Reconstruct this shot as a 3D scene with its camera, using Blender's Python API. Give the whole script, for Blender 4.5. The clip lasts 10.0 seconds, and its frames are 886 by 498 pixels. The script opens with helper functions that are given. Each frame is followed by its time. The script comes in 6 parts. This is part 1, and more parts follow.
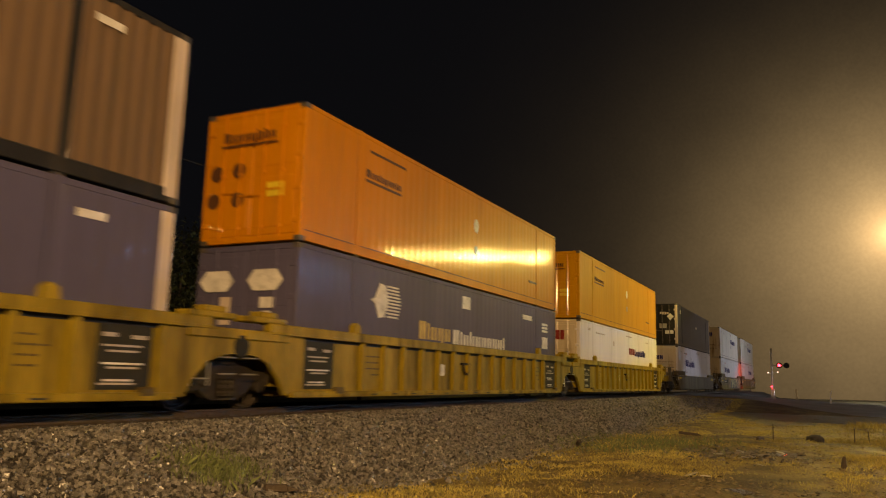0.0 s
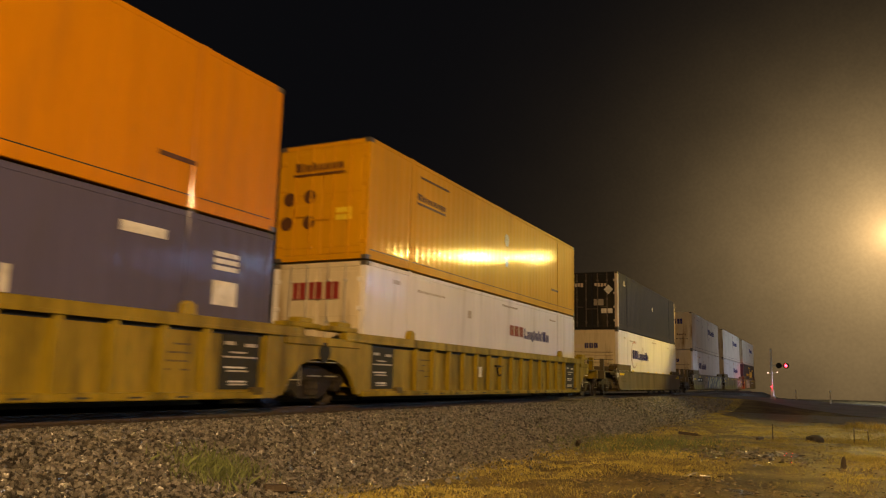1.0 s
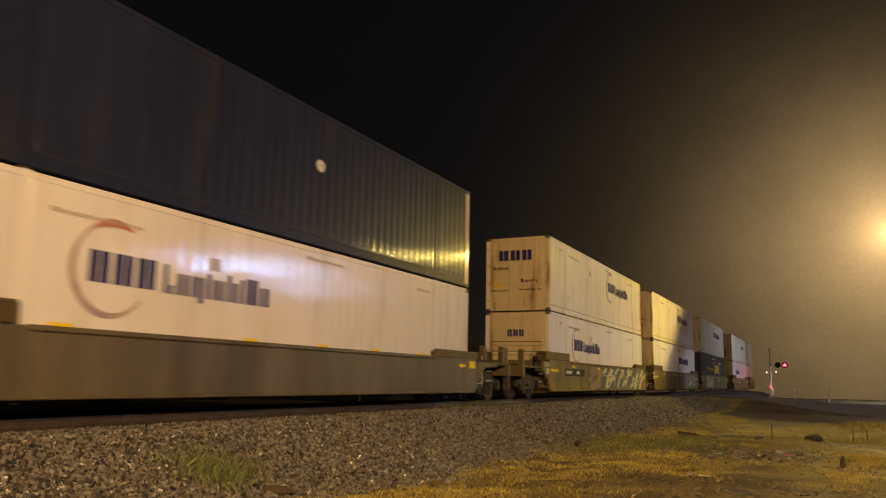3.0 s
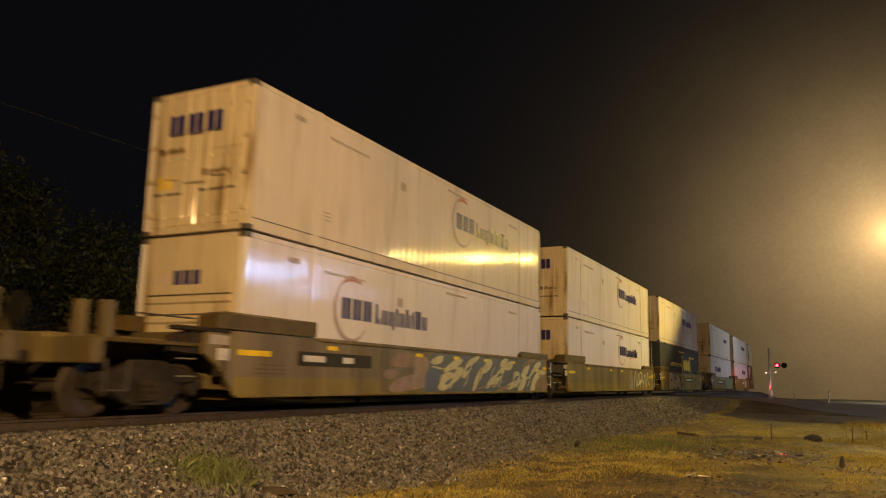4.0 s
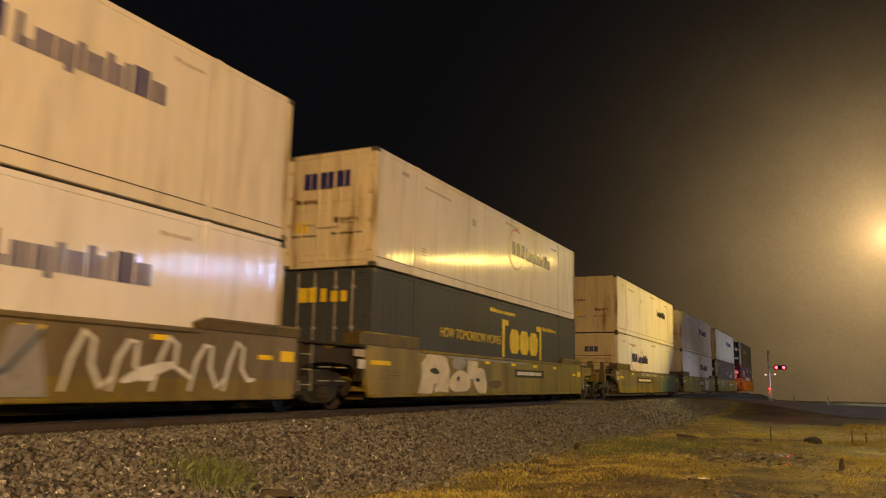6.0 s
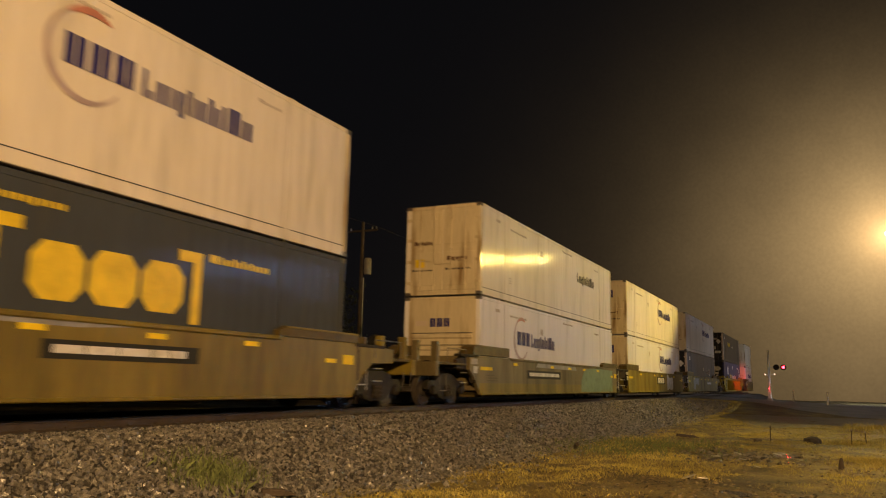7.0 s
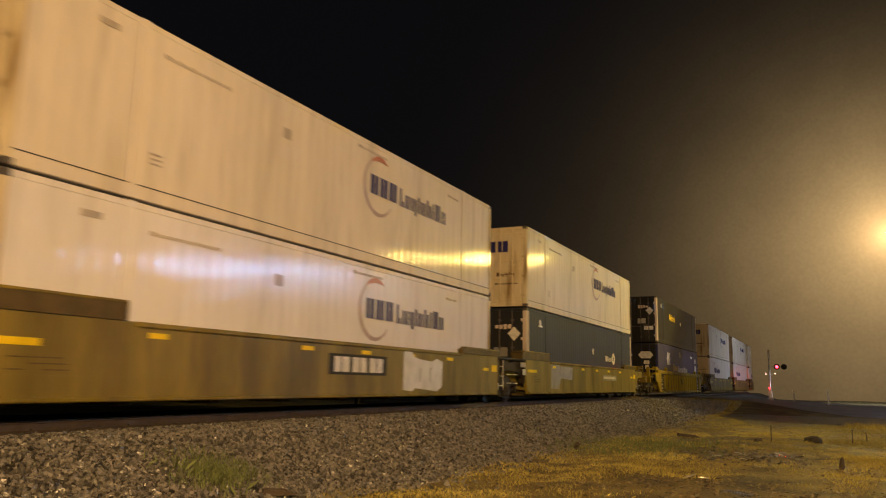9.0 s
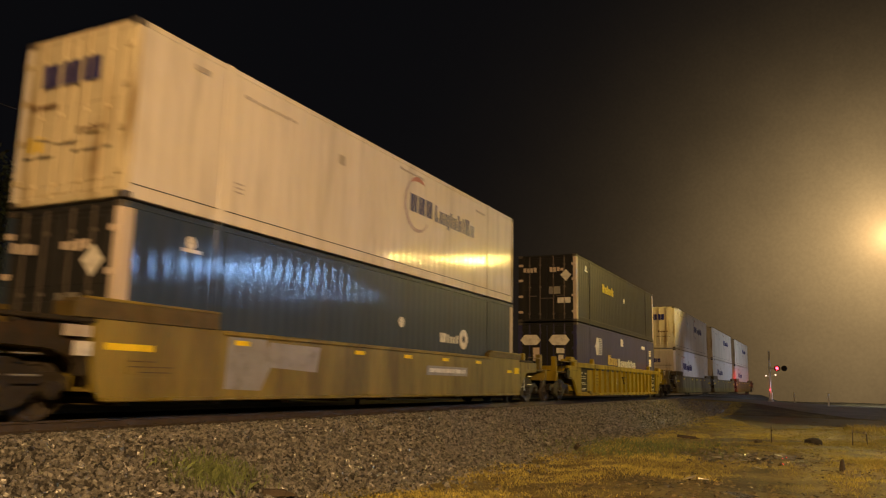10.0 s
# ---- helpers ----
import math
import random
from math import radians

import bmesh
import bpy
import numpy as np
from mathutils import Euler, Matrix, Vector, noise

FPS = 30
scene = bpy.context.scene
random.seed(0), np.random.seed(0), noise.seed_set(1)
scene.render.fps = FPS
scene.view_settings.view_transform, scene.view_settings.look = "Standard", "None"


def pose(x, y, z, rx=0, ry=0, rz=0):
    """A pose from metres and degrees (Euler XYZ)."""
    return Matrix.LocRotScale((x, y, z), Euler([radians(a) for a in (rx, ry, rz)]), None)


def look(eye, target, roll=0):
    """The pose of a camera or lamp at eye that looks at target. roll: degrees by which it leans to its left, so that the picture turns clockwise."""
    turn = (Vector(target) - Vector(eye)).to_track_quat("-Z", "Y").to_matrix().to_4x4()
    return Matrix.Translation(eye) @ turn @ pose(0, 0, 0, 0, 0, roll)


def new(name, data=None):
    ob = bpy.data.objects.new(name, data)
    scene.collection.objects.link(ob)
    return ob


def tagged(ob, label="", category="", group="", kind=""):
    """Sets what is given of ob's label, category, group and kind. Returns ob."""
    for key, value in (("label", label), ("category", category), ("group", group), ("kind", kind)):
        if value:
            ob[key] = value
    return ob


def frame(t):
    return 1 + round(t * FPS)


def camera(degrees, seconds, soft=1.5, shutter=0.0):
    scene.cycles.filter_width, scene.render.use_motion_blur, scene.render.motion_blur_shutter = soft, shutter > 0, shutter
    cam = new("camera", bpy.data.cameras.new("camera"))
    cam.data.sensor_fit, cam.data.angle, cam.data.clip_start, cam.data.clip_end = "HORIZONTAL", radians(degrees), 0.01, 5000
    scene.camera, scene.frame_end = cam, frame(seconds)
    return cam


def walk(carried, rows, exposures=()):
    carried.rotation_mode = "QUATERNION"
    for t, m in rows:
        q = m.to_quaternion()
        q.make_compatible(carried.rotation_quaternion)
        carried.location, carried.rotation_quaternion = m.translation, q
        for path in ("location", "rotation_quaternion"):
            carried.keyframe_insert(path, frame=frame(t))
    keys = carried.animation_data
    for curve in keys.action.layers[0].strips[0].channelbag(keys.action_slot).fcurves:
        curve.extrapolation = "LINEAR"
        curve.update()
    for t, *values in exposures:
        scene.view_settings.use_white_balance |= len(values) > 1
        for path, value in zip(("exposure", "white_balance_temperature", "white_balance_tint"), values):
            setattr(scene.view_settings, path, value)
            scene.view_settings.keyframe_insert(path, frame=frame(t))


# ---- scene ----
# Metres; z = 0 at the rail heads, the track runs along y, the train comes towards -y.
cam = camera(60.0, 10.0, soft=1.15, shutter=0.30)
EYE = (0.0, 0.0, 0.642)
PATH = [
    (0.0, 26.423, 9.546, -1.384), (0.5, 26.405, 9.550, -1.400), (1.0, 26.398, 9.552, -1.405), (1.5, 26.398, 9.553, -1.360),
    (2.0, 26.390, 9.575, -1.280), (2.5, 26.363, 9.595, -1.215), (4.0, 26.286, 9.675, -1.094), (4.5, 26.280, 9.722, -1.068),
    (5.0, 26.270, 9.780, -1.055), (6.5, 26.230, 9.836, -1.095), (7.0, 26.226, 9.795, -1.130), (7.5, 26.234, 9.750, -1.150),
    (8.0, 26.240, 9.722, -1.155), (8.5, 26.250, 9.730, -1.140), (9.0, 26.270, 9.780, -1.085), (9.5, 26.278, 9.822, -1.120),
    (10.0, 26.279, 9.846, -1.190),
]
walk(cam, [(t, pose(*EYE, 90 + p, r, a)) for t, a, p, r in PATH])

# ---- light ----
night = bpy.data.worlds.new("night")
scene.world = night
night.use_nodes = True
night.node_tree.nodes["Background"].inputs["Color"].default_value = (0.10, 0.11, 0.16, 1)
night.node_tree.nodes["Background"].inputs["Strength"].default_value = 0.010
scene.view_settings.exposure = 0.0

LAMP = Vector((3.75, 50.8, 9.55))        # sodium street lamp by the crossing
LAMP_BACK = Vector((13.0, -13.0, 10.0))   # sodium street lamp behind the camera
LED_LAMP = Vector((11.0, 92.0, 9.0))     # white street lamp beyond the crossing


def spot(name, at, target, watts, colour, angle, blend, size):
    light = bpy.data.lights.new(name, "SPOT")
    light.energy, light.color = watts, colour
    light.spot_size, light.spot_blend, light.shadow_soft_size = radians(angle), blend, size
    ob = new(name, light)
    ob.matrix_world = look(at, target)
    return ob


# no shield is built: the cone is tilted up to keep light off the apron and off the far part of the track
CONE_AIM = Vector((-0.58, -0.45, 0.68))
spot("street_lamp_light", LAMP + Vector((-0.05, -0.12, -0.1)), LAMP + 10 * CONE_AIM, 10900, (1.0, 0.70, 0.155), 174, 0.17, 0.14)
spot("back_lamp_light", LAMP_BACK + Vector((-0.1, 0.1, -0.1)), (-10.0, 20.0, 3.0), 45000, (1.0, 0.595, 0.24), 78, 1.0, 0.15)
spot("white_lamp_light", LED_LAMP + Vector((-0.1, 0.0, -0.1)), (-10.0, 98.0, 1.0), 6800, (0.82, 0.87, 1.0), 152, 0.55, 0.15)
spot("car_headlight", (9.0, 63.5, -0.05), (-4.0, 62.0, -0.7), 3000, (0.72, 0.82, 1.0), 34, 0.7, 0.08)
spot("signal_light", (-3.2, 63.35, 1.6), (-9.3, 100.0, 1.5), 45000, (1.0, 0.03, 0.04), 7.0, 0.8, 0.10)

# ---- materials ----
MATS = {}


def mat(name, colour, rough=0.5, metal=0.0, vary=0.25, scale=3.0, bump=0.0, bump_scale=60.0, dirt=None, dirt_amount=0.0,
        streak=False, glow=None, strength=0.0, spec=0.5, random_tint=0.0, wet=0.0):
    """A procedural paint, metal or earth: large stains, fine grain, optional dirt and relief."""
    if name in MATS:
        return MATS[name]
    m = bpy.data.materials.new(name)
    m.use_nodes = True
    nt = m.node_tree
    n, l = nt.nodes, nt.links
    bsdf = n["Principled BSDF"]
    bsdf.inputs["Roughness"].default_value, bsdf.inputs["Metallic"].default_value = rough, metal
    bsdf.inputs["Specular IOR Level"].default_value = spec
    coord = n.new("ShaderNodeTexCoord")
    big, fine = n.new("ShaderNodeTexNoise"), n.new("ShaderNodeTexNoise")
    big.inputs["Scale"].default_value, big.inputs["Detail"].default_value = scale, 5.0
    fine.inputs["Scale"].default_value, fine.inputs["Detail"].default_value = scale * 14, 3.0
    if streak:
        stretch = n.new("ShaderNodeMapping")
        stretch.inputs["Scale"].default_value = (1.0, 1.0, 0.16)
        l.new(coord.outputs["Object"], stretch.inputs["Vector"])
        source = stretch.outputs["Vector"]
    else:
        source = coord.outputs["Object"]
    l.new(source, big.inputs["Vector"])
    l.new(source, fine.inputs["Vector"])
    both = n.new("ShaderNodeMath")
    both.operation = "MULTIPLY_ADD"
    both.inputs[1].default_value = 0.35
    l.new(fine.outputs["Fac"], both.inputs[0])
    l.new(big.outputs["Fac"], both.inputs[2])
    ramp = n.new("ShaderNodeMapRange")
    ramp.inputs["From Min"].default_value, ramp.inputs["From Max"].default_value = 0.45, 0.95
    ramp.inputs["To Min"].default_value, ramp.inputs["To Max"].default_value = 1 - vary, 1 + vary * 0.6
    l.new(both.outputs["Value"], ramp.inputs["Value"])
    tint = n.new("ShaderNodeMix")
    tint.data_type, tint.blend_type = "RGBA", "MULTIPLY"
    tint.inputs[0].default_value = 1.0
    tint.inputs[6].default_value = (*colour, 1)
    l.new(ramp.outputs["Result"], tint.inputs[7])
    out = tint.outputs[2]
    if random_tint:
        geo = n.new("ShaderNodeNewGeometry")
        r2 = n.new("ShaderNodeMapRange")
        r2.inputs["To Min"].default_value, r2.inputs["To Max"].default_value = 1 - random_tint, 1 + random_tint
        l.new(geo.outputs["Random Per Island"], r2.inputs["Value"])
        t2 = n.new("ShaderNodeMix")
        t2.data_type, t2.blend_type = "RGBA", "MULTIPLY"
        t2.inputs[0].default_value = 1.0
        l.new(out, t2.inputs[6])
        l.new(r2.outputs["Result"], t2.inputs[7])
        out = t2.outputs[2]
    if dirt:
        spots = n.new("ShaderNodeTexNoise")
        spots.inputs["Scale"].default_value, spots.inputs["Detail"].default_value = scale * 2.3, 7.0
        l.new(source, spots.inputs["Vector"])
        cut = n.new("ShaderNodeMapRange")
        cut.inputs["From Min"].default_value, cut.inputs["From Max"].default_value = 0.52, 0.74
        cut.inputs["To Max"].default_value = dirt_amount
        l.new(spots.outputs["Fac"], cut.inputs["Value"])
        grime = n.new("ShaderNodeMix")
        grime.data_type = "RGBA"
        l.new(cut.outputs["Result"], grime.inputs[0])
        l.new(out, grime.inputs[6])
        grime.inputs[7].default_value = (*dirt, 1)
        out = grime.outputs[2]
        rr = n.new("ShaderNodeMapRange")
        rr.inputs["To Min"].default_value, rr.inputs["To Max"].default_value = rough, min(1.0, rough + 0.35)
        l.new(cut.outputs["Result"], rr.inputs["Value"])
        l.new(rr.outputs["Result"], bsdf.inputs["Roughness"])
    l.new(out, bsdf.inputs["Base Color"])
    if bump:
        relief = n.new("ShaderNodeTexNoise")
        relief.inputs["Scale"].default_value, relief.inputs["Detail"].default_value = bump_scale, 4.0
        l.new(source, relief.inputs["Vector"])
        b = n.new("ShaderNodeBump")
        b.inputs["Strength"].default_value, b.inputs["Distance"].default_value = bump, 0.02
        l.new(relief.outputs["Fac"], b.inputs["Height"])
        l.new(b.outputs["Normal"], bsdf.inputs["Normal"])
        l.new(b.outputs["Normal"], bsdf.inputs["Coat Normal"])
    if wet:
        bsdf.inputs["Coat Weight"].default_value, bsdf.inputs["Coat Roughness"].default_value = wet, 0.10
    if glow:
        bsdf.inputs["Emission Color"].default_value = (*glow, 1)
        bsdf.inputs["Emission Strength"].default_value = strength
    MATS[name] = m
    return m


RUST = (0.10, 0.045, 0.018)
GRIME = (0.09, 0.075, 0.05)


def paint(name, colour, rough=0.32, dirt=GRIME, amount=0.3, vary=0.16, wet=0.36):
    """Container paint under a film of rain water."""
    return mat(name, colour, rough + 0.15, vary=vary, scale=1.1, dirt=dirt, dirt_amount=amount, streak=True, bump=0.14, bump_scale=3.6, wet=wet, spec=0.05)


WHITE = paint("white_container_paint", (0.76, 0.74, 0.75), 0.34, amount=0.2, vary=0.10, wet=0.50)
UPPER_WHITE = paint("upper_white_paint", (0.71, 0.65, 0.56), 0.36, amount=0.24, vary=0.12, wet=0.17)
CREAM = paint("stained_white_paint", (0.63, 0.545, 0.375), 0.45, dirt=(0.20, 0.115, 0.035), amount=0.85, vary=0.2, wet=0.12)
ORANGE = paint("orange_container_paint", (0.58, 0.222, 0.002), 0.28, amount=0.14)
YELLOW_ORANGE = paint("faded_orange_paint", (0.58, 0.285, 0.004), 0.30, amount=0.12)
PURPLE = paint("slate_purple_paint", (0.095, 0.088, 0.155), 0.36, amount=0.15, wet=0.05)
NAVY = paint("navy_container_paint", (0.018, 0.023, 0.055), 0.28, amount=0.2, wet=0.22)
BROWN = paint("dark_brown_paint", (0.155, 0.103, 0.063), 0.34, amount=0.4)
SLATE = paint("slate_grey_paint", (0.055, 0.062, 0.072), 0.42, amount=0.2, wet=0.04)
STEEL_BLUE = paint("dark_steel_blue_paint", (0.035, 0.052, 0.085), 0.32, amount=0.2, wet=0.34)
BLACKISH = paint("black_container_paint", (0.025, 0.025, 0.027), 0.35, amount=0.25)
ROYAL = paint("royal_blue_paint", (0.045, 0.045, 0.115), 0.36, amount=0.15)
POST_WHITE = paint("pale_post_paint", (0.62, 0.52, 0.44), 0.4, amount=0.3)
SEAM_AND_SHADE = mat("dark_rubber_seam_and_shade", (0.02, 0.02, 0.02), 0.7)
CASTING = mat("worn_steel_casting", (0.10, 0.085, 0.07), 0.55, 0.4, bump=0.1)
GALV = mat("galvanised_rod", (0.42, 0.40, 0.36), 0.38, 0.6)
CAR_YELLOW = mat("worn_yellow_car_paint", (0.30, 0.218, 0.017), 0.5, spec=0.12, vary=0.6, scale=1.5, dirt=(0.06, 0.045, 0.02), dirt_amount=0.75, streak=True, bump=0.08, bump_scale=9.0)
CAR_TAN = mat("dusty_tan_car_paint", (0.165, 0.130, 0.060), 0.5, spec=0.25, vary=0.5, scale=1.2, dirt=(0.09, 0.065, 0.04), dirt_amount=0.75, streak=True, bump=0.08, bump_scale=9.0)
CAR_OCHRE = mat("ochre_car_paint", (0.205, 0.156, 0.024), 0.5, spec=0.25, vary=0.5, scale=1.2, dirt=(0.10, 0.072, 0.04), dirt_amount=0.7, streak=True, bump=0.08, bump_scale=9.0)
CAR_GREY = mat("dusty_grey_car_paint", (0.120, 0.100, 0.058), 0.5, spec=0.25, vary=0.45, scale=1.2, dirt=(0.10, 0.08, 0.05), dirt_amount=0.5, streak=True, bump=0.08, bump_scale=9.0)
DECK = mat("dark_oily_deck", (0.10, 0.073, 0.022), 0.6, spec=0.25, vary=0.4, dirt=RUST, dirt_amount=0.5, bump=0.15)
TRUCK = mat("brown_cast_steel", (0.03, 0.024, 0.017), 0.7, 0.2, spec=0.25, vary=0.4, dirt=GRIME, dirt_amount=0.6, bump=0.2)
TREAD = mat("polished_wheel_steel", (0.06, 0.048, 0.036), 0.6, 0.3, vary=0.3)
END_STEEL = mat("dark_end_steel", (0.034, 0.026, 0.016), 0.7, 0.1, spec=0.2, vary=0.5, scale=1.6, dirt=RUST, dirt_amount=0.5, bump=0.15)
STENCIL = mat("black_stencil_panel", (0.03, 0.029, 0.024), 0.6, spec=0.1)
MARK_WHITE = mat("white_marking", (0.70, 0.68, 0.64), 0.45, spec=0.12, dirt=GRIME, dirt_amount=0.4)
MARK_BLUE = mat("dark_blue_marking", (0.030, 0.030, 0.15), 0.4, spec=0.12)
MARK_RING = mat("mauve_ring_marking", (0.42, 0.33, 0.34), 0.4, spec=0.12)
MARK_TAN = mat("tan_marking", (0.55, 0.40, 0.13), 0.45, spec=0.12, dirt=GRIME, dirt_amount=0.3)
MARK_ROSE = mat("dull_rose_marking", (0.46, 0.20, 0.15), 0.4, spec=0.12)
MARK_RED = mat("red_marking", (0.24, 0.035, 0.028), 0.4, spec=0.12)
MARK_BLACK = mat("black_marking", (0.03, 0.025, 0.03), 0.45, spec=0.12)
MARK_FAINT = mat("faint_grey_lettering", (0.44, 0.39, 0.34), 0.5, spec=0.12)
MARK_YELLOW = mat("yellow_marking", (0.75, 0.55, 0.03), 0.4, spec=0.12)
MARK_BROWN = mat("brown_lettering", (0.10, 0.045, 0.02), 0.45, spec=0.12)
REFLECTOR = mat("amber_reflective_tape", (0.86, 0.63, 0.01), 0.5, spec=0.1)
GREEN = mat("green_primer_patch", (0.15, 0.24, 0.15), 0.5, vary=0.25, scale=2.0, dirt=GRIME, dirt_amount=0.4)
GREY_PATCH = mat("grey_primer_patch", (0.26, 0.25, 0.25), 0.55, vary=0.25, scale=2.0, dirt=GRIME, dirt_amount=0.4)
SPRAY_BLUE = mat("blue_spray_paint", (0.05, 0.075, 0.12), 0.5, vary=0.3, scale=2.0)
SPRAY_PALE = mat("pale_yellow_spray_paint", (0.52, 0.50, 0.26), 0.5, vary=0.3, scale=3.0)
SPRAY_CREAM = mat("cream_spray_paint", (0.62, 0.55, 0.40), 0.5, vary=0.25, scale=3.0)
SPRAY_WHITE = mat("white_spray_paint", (0.62, 0.62, 0.58), 0.5, vary=0.2, scale=3.0)
SPRAY_BROWN = mat("rusty_brown_spray_paint", (0.20, 0.12, 0.065), 0.5, vary=0.4, scale=3.0)
SPRAY_PINK = mat("dull_pink_spray_paint", (0.25, 0.165, 0.105), 0.5, vary=0.35, scale=3.0)
RAIL = mat("rusty_rail", (0.058, 0.043, 0.030), 0.7, 0.1, vary=0.4, bump=0.1)
RAIL_TOP = mat("polished_rail_head", (0.45, 0.42, 0.38), 0.22, 1.0, vary=0.15)
TIE = mat("creosoted_timber", (0.045, 0.034, 0.026), 0.75, vary=0.4, bump=0.4, bump_scale=30.0)
BALLAST = mat("crushed_stone_bed", (0.05, 0.046, 0.043), 0.85, vary=0.5, scale=9.0, bump=1.0, bump_scale=35.0)
STONE = mat("ballast_stone", (0.14, 0.132, 0.122), 0.30, vary=0.3, scale=8.0, random_tint=0.85, bump=0.2, bump_scale=50.0)
ASPHALT = mat("wet_asphalt", (0.066, 0.055, 0.040), 0.45, vary=0.35, scale=0.7, bump=0.35, bump_scale=70.0)
ROAD = mat("pale_worn_asphalt", (0.25, 0.245, 0.24), 0.6, vary=0.3, scale=0.7, bump=0.3, bump_scale=70.0)
GRASS = mat("yellowed_grass", (0.46, 0.385, 0.095), 0.7, vary=0.5, scale=0.45, random_tint=0.45)
GRASS_GREEN = mat("green_weed", (0.15, 0.18, 0.06), 0.7, vary=0.4, scale=0.8, random_tint=0.4)
LEAF = mat("dark_foliage", (0.036, 0.046, 0.016), 0.6, vary=0.5, scale=0.6, random_tint=0.5)
BARK = mat("grey_bark", (0.10, 0.075, 0.055), 0.85, bump=0.8, bump_scale=14.0)
CONCRETE = mat("weathered_concrete", (0.28, 0.26, 0.23), 0.8, vary=0.3, bump=0.3)
ALU = mat("aluminium_mast", (0.45, 0.45, 0.45), 0.45, 0.6)
DARK_METAL = mat("black_painted_metal", (0.018, 0.017, 0.015), 0.6, spec=0.12)
WOOD = mat("weathered_wood", (0.07, 0.052, 0.036), 0.8, vary=0.4, bump=0.5, bump_scale=25.0)
WIRE = mat("dull_cable", (0.03, 0.028, 0.027), 0.8)
SODIUM = mat("sodium_lamp_glass", (0.9, 0.7, 0.4), 0.3, glow=(1.0, 0.55, 0.14), strength=180.0)
FLOOD = mat("floodlight_glass", (0.9, 0.9, 0.9), 0.3, glow=(0.30, 0.56, 1.0), strength=150.0)
LED = mat("white_lamp_glass", (0.9, 0.9, 0.9), 0.3, glow=(0.72, 0.85, 1.0), strength=26.0)
RED_LENS = mat("lit_red_lens", (0.6, 0.02, 0.02), 0.3, glow=(1.0, 0.012, 0.02), strength=40.0)
SMALL_LAMP = mat("small_white_lamp", (0.9, 0.8, 0.7), 0.3, glow=(1.0, 0.6, 0.45), strength=4.0)


def ground_material():
    m = bpy.data.materials.new("damp_earth_and_grass")
    m.use_nodes = True
    n, l = m.node_tree.nodes, m.node_tree.links
    bsdf = n["Principled BSDF"]
    coord = n.new("ShaderNodeTexCoord")
    big, mid, fine = [n.new("ShaderNodeTexNoise") for _ in range(3)]
    for node, s in ((big, 0.22), (mid, 1.3), (fine, 22.0)):
        node.inputs["Scale"].default_value, node.inputs["Detail"].default_value = s, 6.0
        l.new(coord.outputs["Object"], node.inputs["Vector"])
    mixed = n.new("ShaderNodeMath")
    mixed.operation = "MULTIPLY_ADD"
    mixed.inputs[1].default_value = 0.6
    l.new(mid.outputs["Fac"], mixed.inputs[0])
    l.new(big.outputs["Fac"], mixed.inputs[2])
    ramp = n.new("ShaderNodeValToRGB")
    el = ramp.color_ramp.elements
    el[0].position, el[0].color = 0.55, (0.04, 0.027, 0.013, 1)
    el[1].position, el[1].color = 0.98, (0.27, 0.215, 0.07, 1)
    mid_el = el.new(0.75)
    mid_el.color = (0.13, 0.095, 0.034, 1)
    grain = n.new("ShaderNodeMath")
    grain.operation = "MULTIPLY_ADD"
    grain.inputs[1].default_value = 0.7
    l.new(fine.outputs["Fac"], grain.inputs[0])
    l.new(mixed.outputs["Value"], grain.inputs[2])
    shifted = n.new("ShaderNodeMath")
    shifted.operation = "SUBTRACT"
    shifted.inputs[1].default_value = 0.35
    l.new(grain.outputs["Value"], shifted.inputs[0])
    l.new(shifted.outputs["Value"], ramp.inputs["Fac"])
    l.new(ramp.outputs["Color"], bsdf.inputs["Base Color"])
    bsdf.inputs["Roughness"].default_value = 0.7
    b = n.new("ShaderNodeBump")
    b.inputs["Strength"].default_value, b.inputs["Distance"].default_value = 0.9, 0.05
    l.new(fine.outputs["Fac"], b.inputs["Height"])
    l.new(b.outputs["Normal"], bsdf.inputs["Normal"])
    return m


EARTH = ground_material()


